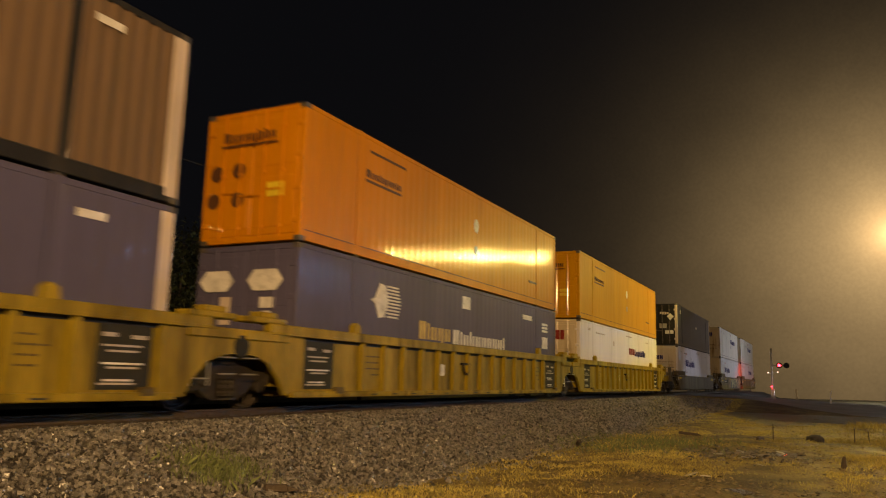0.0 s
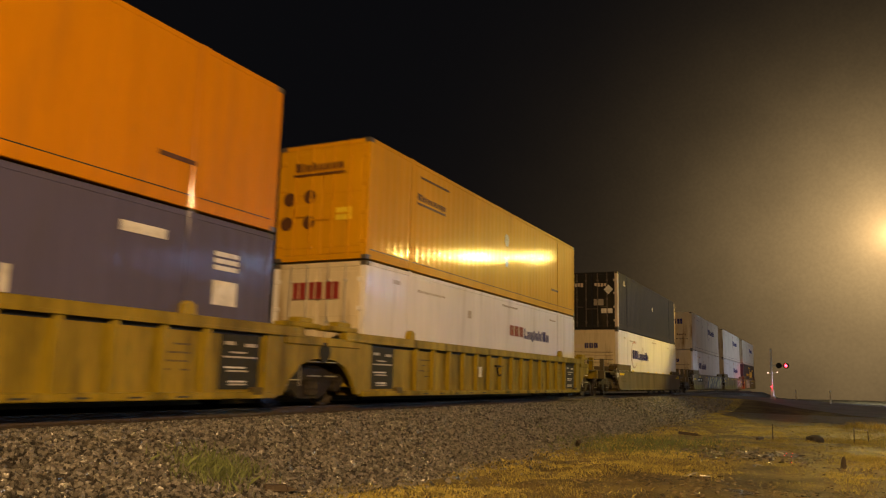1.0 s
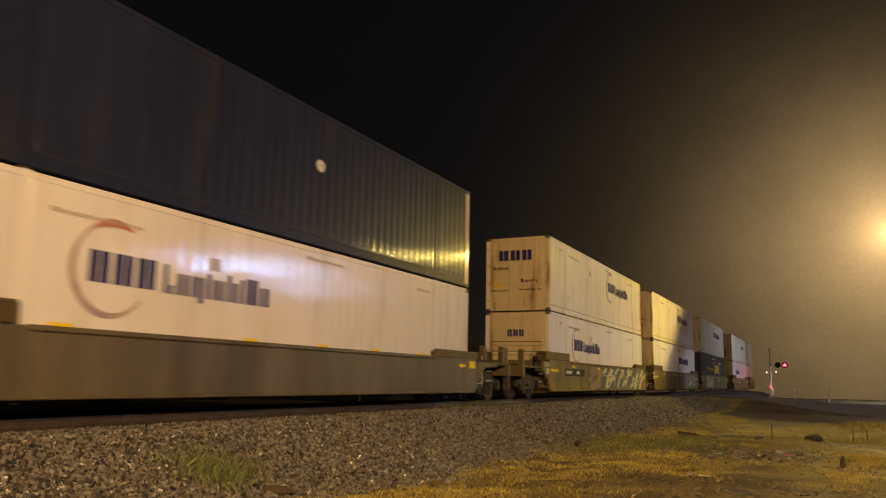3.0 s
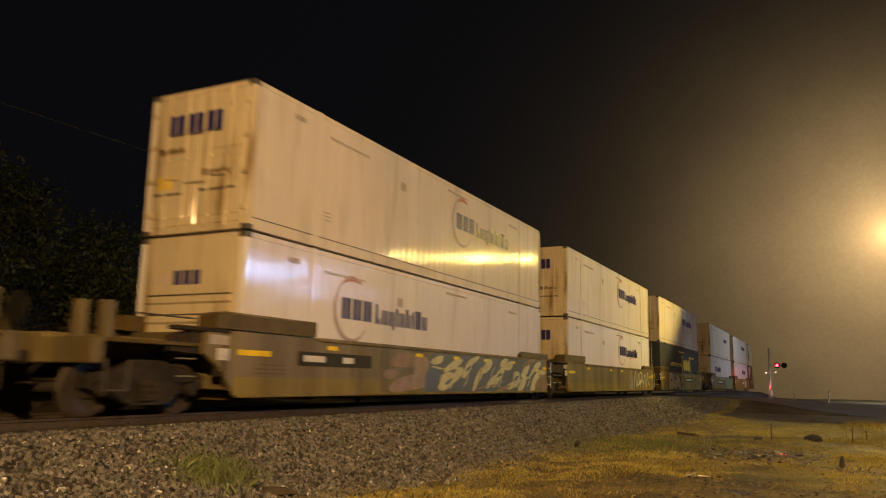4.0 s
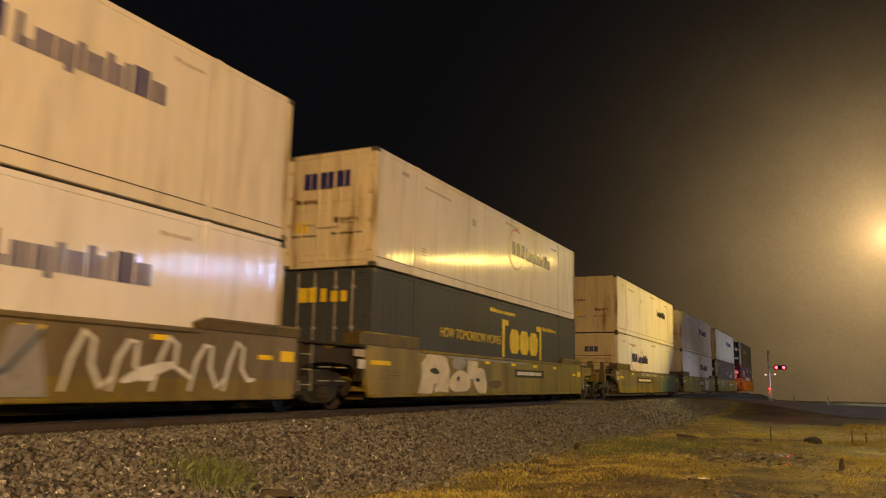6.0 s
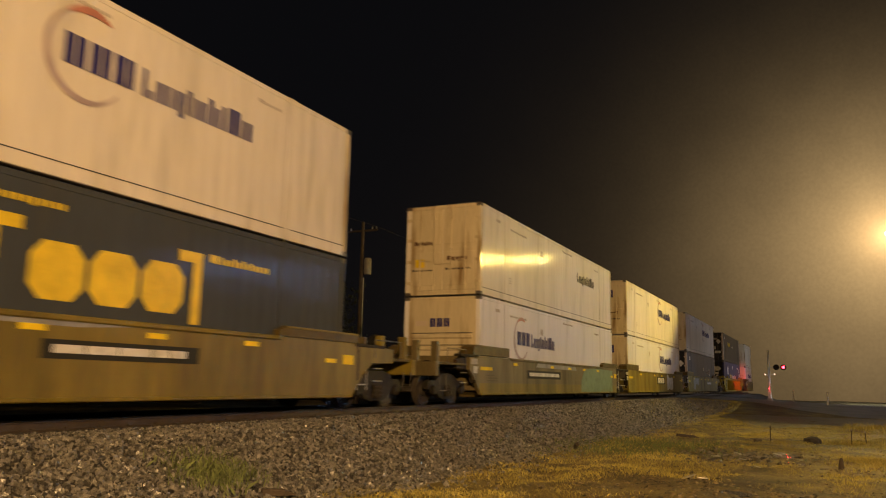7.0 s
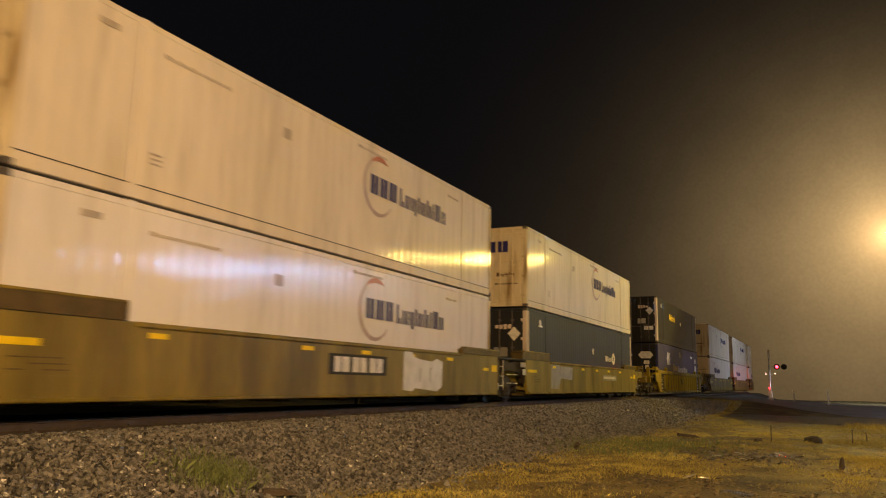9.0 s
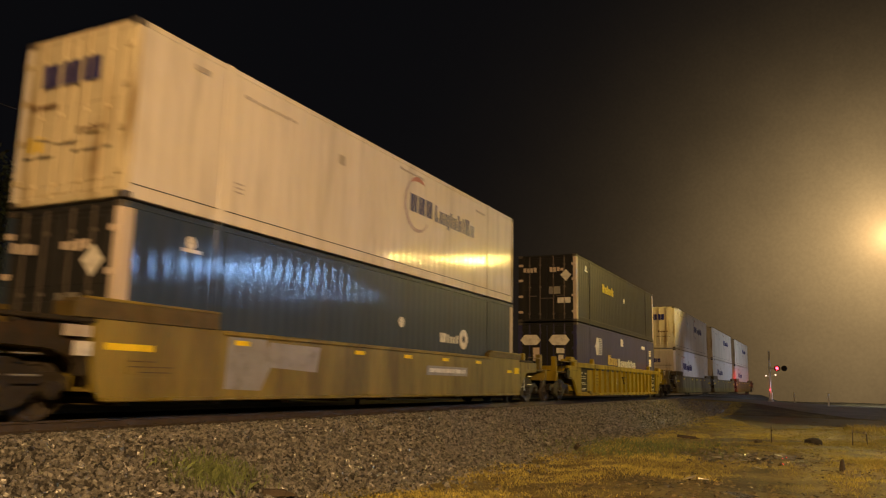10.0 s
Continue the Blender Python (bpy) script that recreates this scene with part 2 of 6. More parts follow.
def sky_material(as_sheet=False):
    """Night sky with the street lamp's mist glow painted in as emission, brightest round the lamp."""
    m = bpy.data.materials.new("painted_haze_sky")
    m.use_nodes = True
    n, l = m.node_tree.nodes, m.node_tree.links
    n.remove(n["Principled BSDF"])
    coord, unit, dot = n.new("ShaderNodeTexCoord"), n.new("ShaderNodeVectorMath"), n.new("ShaderNodeVectorMath")
    unit.operation, dot.operation = "NORMALIZE", "DOT_PRODUCT"
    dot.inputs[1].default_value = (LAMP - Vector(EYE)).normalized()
    # the added mist sheet takes its painted glow from the eye's direction
    if as_sheet:
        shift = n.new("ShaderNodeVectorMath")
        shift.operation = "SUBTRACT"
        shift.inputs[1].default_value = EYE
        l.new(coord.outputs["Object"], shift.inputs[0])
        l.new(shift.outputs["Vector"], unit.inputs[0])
    else:
        l.new(coord.outputs["Object"], unit.inputs[0])
    l.new(unit.outputs["Vector"], dot.inputs[0])
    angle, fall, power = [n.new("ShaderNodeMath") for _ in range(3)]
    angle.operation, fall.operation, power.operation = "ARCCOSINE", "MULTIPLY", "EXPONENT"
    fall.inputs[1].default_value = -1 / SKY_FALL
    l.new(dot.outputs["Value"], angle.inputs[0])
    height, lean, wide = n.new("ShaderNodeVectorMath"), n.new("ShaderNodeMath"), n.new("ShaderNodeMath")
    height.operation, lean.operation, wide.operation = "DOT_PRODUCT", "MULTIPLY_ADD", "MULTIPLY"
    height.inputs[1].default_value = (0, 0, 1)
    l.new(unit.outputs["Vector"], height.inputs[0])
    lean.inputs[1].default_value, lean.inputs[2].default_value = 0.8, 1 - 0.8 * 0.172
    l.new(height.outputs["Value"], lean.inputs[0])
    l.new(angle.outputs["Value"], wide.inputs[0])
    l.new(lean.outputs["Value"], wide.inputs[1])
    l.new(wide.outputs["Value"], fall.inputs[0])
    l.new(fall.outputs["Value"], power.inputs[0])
    cloud = n.new("ShaderNodeTexNoise")
    cloud.inputs["Scale"].default_value, cloud.inputs["Detail"].default_value = 9.0, 5.0
    l.new(unit.outputs["Vector"], cloud.inputs["Vector"])
    soft = n.new("ShaderNodeMapRange")
    soft.inputs["To Min"].default_value, soft.inputs["To Max"].default_value = 0.7, 1.3
    l.new(cloud.outputs["Fac"], soft.inputs["Value"])
    # fine speckle painted into the haze glow
    drops, drizzle, mixed = n.new("ShaderNodeTexNoise"), n.new("ShaderNodeMapRange"), n.new("ShaderNodeMath")
    drops.inputs["Scale"].default_value, drops.inputs["Detail"].default_value = 260.0, 2.0
    drizzle.inputs["From Min"].default_value, drizzle.inputs["From Max"].default_value = 0.3, 0.7
    drizzle.inputs["To Min"].default_value, drizzle.inputs["To Max"].default_value = 0.95, 1.05
    l.new(unit.outputs["Vector"], drops.inputs["Vector"])
    l.new(drops.outputs["Fac"], drizzle.inputs["Value"])
    mixed.operation = "MULTIPLY"
    l.new(soft.outputs["Result"], mixed.inputs[0])
    l.new(drizzle.outputs["Result"], mixed.inputs[1])
    gain = n.new("ShaderNodeMath")
    gain.operation = "MULTIPLY"
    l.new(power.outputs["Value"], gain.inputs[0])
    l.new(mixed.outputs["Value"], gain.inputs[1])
    # painted haze glow, a dark base and a tight painted halo round the lamp
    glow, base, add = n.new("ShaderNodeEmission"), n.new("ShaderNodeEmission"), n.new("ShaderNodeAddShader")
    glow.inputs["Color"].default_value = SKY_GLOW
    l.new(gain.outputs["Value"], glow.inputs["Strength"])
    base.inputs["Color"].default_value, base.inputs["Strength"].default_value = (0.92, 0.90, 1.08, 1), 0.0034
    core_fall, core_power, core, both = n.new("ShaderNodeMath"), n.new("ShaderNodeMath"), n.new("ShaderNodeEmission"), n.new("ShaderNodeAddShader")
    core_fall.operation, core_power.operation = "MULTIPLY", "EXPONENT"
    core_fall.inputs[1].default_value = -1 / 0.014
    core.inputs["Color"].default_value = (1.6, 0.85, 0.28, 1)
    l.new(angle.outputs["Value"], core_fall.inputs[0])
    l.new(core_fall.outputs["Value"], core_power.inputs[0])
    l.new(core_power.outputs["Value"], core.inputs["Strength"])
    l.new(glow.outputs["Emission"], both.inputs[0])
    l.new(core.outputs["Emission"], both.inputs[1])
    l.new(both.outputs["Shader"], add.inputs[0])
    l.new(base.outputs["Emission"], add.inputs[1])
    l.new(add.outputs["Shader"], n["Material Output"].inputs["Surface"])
    return m


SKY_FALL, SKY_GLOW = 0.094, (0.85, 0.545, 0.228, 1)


# ---- mesh tools ----
class Solid:
    """Collects closed pieces into one mesh."""

    def __init__(self):
        self.v, self.f = [], []

    def add(self, verts, faces):
        k = len(self.v)
        self.v += [tuple(p) for p in verts]
        self.f += [tuple(i + k for i in q) for q in faces]
        return self

    def prism(self, poly, axis, a, b):
        """A polygon pushed from a to b along an axis; its corners give the other two axes in order."""
        def at(p, q, d):
            return (d, p, q) if axis == "x" else (p, d, q) if axis == "y" else (p, q, d)
        c = len(poly)
        verts = [at(p, q, a) for p, q in poly] + [at(p, q, b) for p, q in poly]
        faces = [tuple(range(c))[::-1], tuple(range(c, 2 * c))] + [(i, (i + 1) % c, c + (i + 1) % c, c + i) for i in range(c)]
        return self.add(verts, faces)

    def box(self, x0, x1, y0, y1, z0, z1, bevel=0.008):
        b = min(bevel, 0.45 * min(abs(x1 - x0), abs(y1 - y0), abs(z1 - z0)))
        verts, faces = [], []
        xs, ys, zs = (x0, x1), (y0, y1), (z0, z1)
        ids = {}
        for i in (0, 1):
            for j in (0, 1):
                for k in (0, 1):
                    p = (xs[i], ys[j], zs[k])
                    s = (1 - 2 * i, 1 - 2 * j, 1 - 2 * k)
                    for ax in range(3):
                        q = [p[d] + (0 if d == ax else s[d] * b) for d in range(3)]
                        ids[i, j, k, ax] = len(verts)
                        verts.append(q)
        for ax in range(3):
            u, w = [d for d in range(3) if d != ax]
            for side in (0, 1):
                ring = []
                for cu, cw in ((0, 0), (1, 0), (1, 1), (0, 1)):
                    key = [0, 0, 0]
                    key[ax], key[u], key[w] = side, cu, cw
                    ring.append(ids[(*key, ax)])
                faces.append(ring)
            for cu in (0, 1):
                for cw in (0, 1):
                    a, c = [0, 0, 0], [0, 0, 0]
                    a[u] = c[u] = cu
                    a[w] = c[w] = cw
                    a[ax], c[ax] = 0, 1
                    faces.append([ids[(*a, u)], ids[(*c, u)], ids[(*c, w)], ids[(*a, w)]])
        for i in (0, 1):
            for j in (0, 1):
                for k in (0, 1):
                    faces.append([ids[i, j, k, 0], ids[i, j, k, 1], ids[i, j, k, 2]])
        return self.add(verts, faces)

    def lathe(self, centre, axis, profile, n=20, caps=True):
        """Turns (radius, offset along the axis) about an axis through the centre."""
        verts, faces = [], []
        for r, d in profile:
            for i in range(n):
                a = 2 * math.pi * i / n
                p = [r * math.cos(a), r * math.sin(a)]
                q = {"x": (d, p[0], p[1]), "y": (p[0], d, p[1]), "z": (p[0], p[1], d)}[axis]
                verts.append([centre[k] + q[k] for k in range(3)])
        for s in range(len(profile) - 1):
            for i in range(n):
                faces.append((s * n + i, s * n + (i + 1) % n, (s + 1) * n + (i + 1) % n, (s + 1) * n + i))
        if caps:
            faces.append(tuple(range(n))[::-1])
            faces.append(tuple(range((len(profile) - 1) * n, len(profile) * n)))
        return self.add(verts, faces)

    def rod(self, a, b, r, n=8, r2=None):
        a, b = Vector(a), Vector(b)
        r2 = r if r2 is None else r2
        q = (b - a).to_track_quat("Z", "Y")
        verts = []
        for p, rr in ((a, r), (b, r2)):
            verts += [p + q @ Vector((rr * math.cos(2 * math.pi * i / n), rr * math.sin(2 * math.pi * i / n), 0)) for i in range(n)]
        faces = [(i, (i + 1) % n, n + (i + 1) % n, n + i) for i in range(n)] + [tuple(range(n))[::-1], tuple(range(n, 2 * n))]
        return self.add(verts, faces)

    def mesh(self, name, material):
        me = bpy.data.meshes.new(name)
        me.from_pydata(self.v, [], self.f)
        me.materials.append(material)
        bm = bmesh.new()
        bm.from_mesh(me)
        bmesh.ops.recalc_face_normals(bm, faces=bm.faces)
        bm.to_mesh(me)
        bm.free()
        return me


SHARED = {}


def part(name, solid, material, parent, label="", key=None, at=None):
    """One mesh object under a thing or part. Alike parts share a mesh by their key; solid may be a function that builds it."""
    k = (name, key, material.name) if key is not None else None
    if k is not None and k in SHARED:
        me = SHARED[k]
    else:
        me = (solid() if callable(solid) else solid).mesh(name, material)
        if k is not None:
            SHARED[k] = me
    ob = new(name, me)
    ob.parent = parent
    if at is not None:
        ob.matrix_basis = at
    if label:
        tagged(ob, label)
    return ob


def smooth(ob):
    ob.data.polygons.foreach_set("use_smooth", [True] * len(ob.data.polygons))
    return ob


# ---- ground and track ----
TRACK = -10.613   # centre line of the track
GROUND = -0.90


def terrain(x, y):
    """Height of the earth: flat beside the track, with low humps."""
    h = GROUND + 0.12 * noise.noise(Vector((x * 0.16, y * 0.16, 0.3))) + 0.06 * noise.noise(Vector((x * 0.7, y * 0.55, 4.0)))
    h += 0.035 * noise.noise(Vector((x * 2.3, y * 1.9, 7.0)))
    h += 0.16 * math.exp(-((x - 1.6) / 2.2) ** 2 - ((y - 30.5) / 3.2) ** 2)
    bed = max(0.0, 1 - max(0.0, abs(x - TRACK) - 2.3) / 2.6)
    h = h * (1 - 0.6 * bed) + (GROUND - 0.05) * 0.6 * bed
    ramp = math.exp(-max(0.0, abs(y - 62.0) - 6.0) ** 2 / 30.0)
    near = max(0.0, 1 - max(0.0, abs(x - TRACK) - 3.0) / 16.0)
    road = -0.10 * near + (1 - near) * -0.80
    return h * (1 - ramp) + (road - 0.06) * ramp


def build_ground():
    xs = np.unique(np.concatenate([np.linspace(-14, 8, 90), np.linspace(-60, 40, 51), np.array([-1200, -700, -400, -200, -100, 80, 160, 320, 600, 1200])]))
    ys = np.unique(np.concatenate([np.linspace(2, 75, 240), np.linspace(-60, 160, 90), np.array([-1200, -600, -300, -150, 220, 320, 500, 800, 1400])]))
    verts = [(x, y, terrain(x, y)) for y in ys for x in xs]
    w = len(xs)
    faces = [(j * w + i, j * w + i + 1, (j + 1) * w + i + 1, (j + 1) * w + i) for j in range(len(ys) - 1) for i in range(w - 1)]
    me = bpy.data.meshes.new("ground")
    me.from_pydata(verts, [], faces)
    me.materials.append(EARTH)
    return tagged(smooth(new("ground", me)), "damp yellowed grass and bare earth beside the track", "ground", kind="structure")


build_ground()

SHOULDER = [(-2.05, -0.16), (2.05, -0.16), (2.45, -0.24), (4.55, -0.97), (4.75, -1.3), (-4.75, -1.3), (-4.55, -0.97), (-2.45, -0.24)]


def bed_height(d, y):
    """Height of the ballast at d metres from the track's centre."""
    d = abs(d)
    wave = 0.04 * noise.noise(Vector((d * 1.1, y * 0.7, 9.0))) + 0.12 * noise.noise(Vector((0.0, y * 0.23, 2.0))) * max(0.0, d - 2.3) / 2.0
    if d < 2.05:
        return -0.16
    if d < 2.45:
        return -0.16 - 0.2 * (d - 2.05) + wave * (d - 2.05) / 0.4
    return -0.24 - 0.35 * (d - 2.45) + wave


def build_ballast():
    ds = np.concatenate([np.linspace(-4.8, -2.05, 12), np.array([-1.0, 1.0]), np.linspace(2.05, 4.8, 23)])
    ys = np.concatenate([np.linspace(-60, 0, 20)[:-1], np.linspace(0, 54, 220), np.linspace(70, 160, 40)])
    verts = [(TRACK + d, y, bed_height(d, y)) for y in ys for d in ds]
    w = len(ds)
    gap = int(np.argmax(ys >= 69.9)) - 1
    faces = [(j * w + i, j * w + i + 1, (j + 1) * w + i + 1, (j + 1) * w + i) for j in range(len(ys) - 1) for i in range(w - 1) if j != gap]
    me = bpy.data.meshes.new("ballast_bed")
    me.from_pydata(verts, [], faces)
    me.materials.append(BALLAST)
    tagged(smooth(new("ballast_bed", me)), "grey crushed stone ballast bank under the rails", "ballast", kind="structure")


build_ballast()


def scatter(name, places, sizes, shape, faces, material, label, category, flat=1.0, lean=None):
    """Many small pieces of one shape, turned and sized one by one, in one mesh of stuff."""
    rng = np.random.default_rng(len(places))
    shape = np.array(shape, float)
    k, n = len(shape), len(places)
    q = rng.normal(size=(n, 4))
    q /= np.linalg.norm(q, axis=1, keepdims=True)
    w, x, y, z = q.T
    rot = np.stack([1 - 2 * (y * y + z * z), 2 * (x * y - z * w), 2 * (x * z + y * w), 2 * (x * y + z * w), 1 - 2 * (x * x + z * z), 2 * (y * z - x * w),
                    2 * (x * z - y * w), 2 * (y * z + x * w), 1 - 2 * (x * x + y * y)], 1).reshape(n, 3, 3)
    pts = shape[None] * (1 + 0.35 * rng.uniform(-1, 1, (n, k, 3)))
    pts = np.einsum("nij,nkj->nki", rot, pts) * np.asarray(sizes)[:, None, None]
    pts[:, :, 2] *= flat
    pts += np.asarray(places)[:, None, :]
    tri = np.asarray(faces)
    idx = (tri[None] + (np.arange(n) * k)[:, None, None]).reshape(-1, tri.shape[1])
    me = bpy.data.meshes.new(name)
    me.from_pydata(pts.reshape(-1, 3).tolist(), [], idx.tolist())
    me.materials.append(material)
    return tagged(new(name, me), label, category, kind="stuff")


STONE_SHAPE = [(-1, -.8, -.6), (1, -.7, -.7), (.9, .9, -.6), (-.8, 1, -.7), (-.7, -.6, .7), (.8, -.7, .6), (.6, .7, .8), (-.7, .8, .6)]
STONE_FACES = [(0, 3, 2, 1), (4, 5, 6, 7), (0, 1, 5, 4), (1, 2, 6, 5), (2, 3, 7, 6), (3, 0, 4, 7)]


def build_stones():
    rng = np.random.default_rng(5)
    places, sizes = [], []
    for y0, y1, count, s in ((3.5, 10, 17000, 0.021), (10, 18, 17000, 0.023), (18, 32, 15000, 0.027), (32, 54, 9000, 0.034)):
        d = rng.uniform(1.3, 4.95, count)
        y = rng.uniform(y0, y1, count)
        for a, b in zip(d, y):
            r = s * rng.uniform(0.55, 1.5)
            z = max(bed_height(a, b), terrain(TRACK + a, b))
            places.append((TRACK + a, b, z + r * 0.35))
            sizes.append(r)
    # strays in the grass at the foot of the bank
    for _ in range(900):
        a, b = 4.9 + abs(rng.normal(0, 0.35)), rng.uniform(6, 40)
        r = 0.026 * rng.uniform(0.5, 1.4)
        places.append((TRACK + a, b, terrain(TRACK + a, b) + r * 0.3))
        sizes.append(r)
    scatter("ballast_stones", places, sizes, STONE_SHAPE, STONE_FACES, STONE, "loose grey and brown crushed stones on the bank", "gravel")


build_stones()


def blades(name, roots, height, material, label):
    """Short grass: bent three-cornered blades in one mesh."""
    rng = np.random.default_rng(len(roots) + 3)
    n = len(roots)
    roots = np.asarray(roots)
    a = rng.uniform(0, 2 * np.pi, n)
    h = height * rng.uniform(0.4, 1.3, n)
    wide = np.stack([np.cos(a), np.sin(a), np.zeros(n)], 1) * (0.0025 + 0.035 * h)[:, None]
    tip = np.stack([rng.normal(0, 0.55, n) * h, rng.normal(0, 0.55, n) * h, h], 1)
    mid = tip * np.array([0.3, 0.3, 0.6])
    pts = np.stack([roots - wide, roots + wide, roots + mid + wide * 0.6, roots + tip, roots + mid - wide * 0.6], 1)
    idx = np.arange(n * 5).reshape(n, 5)
    me = bpy.data.meshes.new(name)
    me.from_pydata(pts.reshape(-1, 3).tolist(), [], idx.tolist())
    me.materials.append(material)
    return tagged(new(name, me), label, "grass", kind="stuff")


def on_apron(x, y):
    """Where the dark asphalt apron by the crossing lies."""
    edge = 35.5 + 1.2 * math.sin(x * 0.9) - 1.7 * max(0.0, 1.2 - abs(x + 1.6)) + 2.7 * max(0.0, -x - 3.0)
    return y > edge


def mud(x, y):
    """1 in bare wet mud, 0 in grass."""
    a = 1 - ((x + 1.3) / 1.7) ** 2 - ((y - 19.6) / 2.6) ** 2
    b = 1.2 - ((x + 1.5) / 2.9) ** 2 - ((y - 12.2) / 2.0) ** 2
    c = 1 - ((x - 0.9) / 1.6) ** 2 - ((y - 16.6) / 1.2) ** 2
    return max(a, b, c) - 0.25 + 0.9 * noise.noise(Vector((x * 0.9, y * 0.6, 5.0))) + 0.3 * noise.noise(Vector((x * 3.0, y * 2.0, 8.0)))


def build_grass():
    rng = np.random.default_rng(11)
    roots, heights = [], []
    while len(roots) < 150000:
        y = 5.0 + 36.0 * rng.uniform() ** 1.5
        x = rng.uniform(-6.9, min(6.0, y * 0.10 + 2.0))
        edge = -6.05 + 0.75 * noise.noise(Vector((0.0, y * 0.35, 7.0))) + 0.45 * noise.noise(Vector((0.0, y * 1.6, 1.0)))
        if x < edge + rng.normal(0, 0.12) or on_apron(x, y - abs(rng.normal(0, 0.8))):
            continue
        if mud(x, y) + rng.normal(0, 0.2) > 0.15:
            continue
        patch = noise.noise(Vector((x * 0.5, y * 0.4, 3.0))) + 0.6 * noise.noise(Vector((x * 1.9, y * 1.3, 6.0)))
        if patch + rng.normal(0, 0.22) < -0.22:
            continue
        roots.append((x, y, terrain(x, y) - 0.01))
        heights.append(0.030 + 0.055 * max(0.0, 0.3 + patch))
    blades("grass", roots, np.array(heights), GRASS, "short wet yellowed grass beside the ballast bank")
    green = []
    for cx, cy, s, count in ((-7.15, 7.9, 0.26, 900), (-6.9, 7.6, 0.2, 400), (-4.6, 19.5, 1.0, 1600), (-3.9, 21.5, 0.9, 900)):
        for _ in range(count):
            x, y = rng.normal(cx, s), rng.normal(cy, s * 1.3)
            green.append((x, y, max(terrain(x, y), bed_height(x - TRACK, y) if x - TRACK < 4.6 else -9) + 0.0))
    blades("weeds", green, 0.13, GRASS_GREEN, "small green weeds on the stones and in the grass")
    bank = []
    while len(bank) < 16000:
        y = rng.uniform(29.0, 55.0)
        x = rng.uniform(-8.6, -5.0)
        if rng.uniform() > (y - 29.0) / 14.0 * (0.55 + 0.45 * (x + 8.6) / 3.6) or noise.noise(Vector((x * 0.8, y * 0.5, 2.5))) < -0.25:
            continue
        bank.append((x, y, max(terrain(x, y), bed_height(x - TRACK, y)) - 0.005))
    blades("bank_grass", bank, 0.06, GRASS, "yellow grass creeping over the ballast bank")
    clods, sizes = [], []
    while len(clods) < 5000:
        y = 6.0 + 30.0 * rng.uniform() ** 1.4
        x = rng.uniform(-6.0, y * 0.10 + 1.5)
        if on_apron(x, y) or (mud(x, y) < 0.0 and rng.uniform() < 0.75):
            continue
        r = 0.018 * rng.uniform(0.5, 1.9)
        clods.append((x, y, terrain(x, y) + r * 0.1))
        sizes.append(r)
    scatter("earth_clods", clods, sizes, STONE_SHAPE, STONE_FACES, mat("wet_clod", (0.16, 0.12, 0.06), 0.5, random_tint=0.7, vary=0.4), "clods, dead leaves and bits in the wet mud", "earth", flat=0.5)
    rubble, sizes = [], []
    for _ in range(420):
        x, y = rng.normal(-2.1, 0.55), rng.normal(18.9, 0.8)
        r = 0.020 + 0.045 * rng.uniform() ** 3
        rubble.append((x, y, terrain(x, y) + r * 0.25))
        sizes.append(r)
    scatter("wet_rubble", rubble, sizes, STONE_SHAPE, STONE_FACES, mat("wet_rubble_stone", (0.13, 0.115, 0.095), 0.42, random_tint=0.8, vary=0.3), "small wet stones and broken rubble in the mud", "rubble", flat=0.6)
    tall = []
    for _ in range(900):
        x, y = rng.uniform(0.4, 3.0), rng.normal(31.5, 0.9)
        tall.append((x, y, terrain(x, y) - 0.01))
    blades("tall_grass", tall, 0.20, GRASS, "taller dry grass along the edge of the apron")


build_grass()

# the dark asphalt apron and the road over the crossing
def build_paving():
    xs = np.linspace(-7.4, 30.0, 76)
    verts, faces = [], []
    rows = 40
    for x in xs:
        y = 30.0
        while not on_apron(x, y) and y < 46:
            y += 0.1
        y = min(y, 45.6)
        for k in range(rows + 1):
            yy = y + (46.0 - y) * k / rows
            verts.append((x, yy, terrain(x, yy) + 0.012))
    for i in range(len(xs) - 1):
        for k in range(rows):
            a = i * (rows + 1) + k
            faces.append((a, a + rows + 1, a + rows + 2, a + 1))
    me = bpy.data.meshes.new("pavement")
    me.from_pydata(verts, [], faces)
    me.materials.append(ASPHALT)
    tagged(smooth(new("pavement", me)), "dark wet asphalt apron beside the road", "pavement", kind="structure")
    verts, faces = [], []
    xs = np.concatenate([np.linspace(-90, -14.2, 40), np.linspace(-14, 60, 90)])
    ys = np.linspace(46.0, 68.0, 23)
    for x in xs:
        for y in ys:
            edge = max(y, 46.0 + 10.0 * min(1.0, max(0.0, (3.0 - x) / 8.0)))
            verts.append((x, edge, terrain(x, edge) + 0.018 + 0.03 * max(0.0, math.cos((edge - 62) * 0.25))))
    for i in range(len(xs) - 1):
        for k in range(len(ys) - 1):
            a = i * len(ys) + k
            faces.append((a, a + len(ys), a + len(ys) + 1, a + 1))
    me = bpy.data.meshes.new("road")
    me.from_pydata(verts, [], faces)
    me.materials.append(ROAD)
    tagged(smooth(new("road", me)), "worn grey asphalt road over the level crossing", "road", kind="structure")


build_paving()

RAIL_PROFILE = [(-0.07, -0.17), (0.07, -0.17), (0.07, -0.155), (0.012, -0.13), (0.012, -0.045), (0.036, -0.035), (0.036, -0.004),
                (-0.036, -0.004), (-0.036, -0.035), (-0.012, -0.045), (-0.012, -0.13), (-0.07, -0.155)]


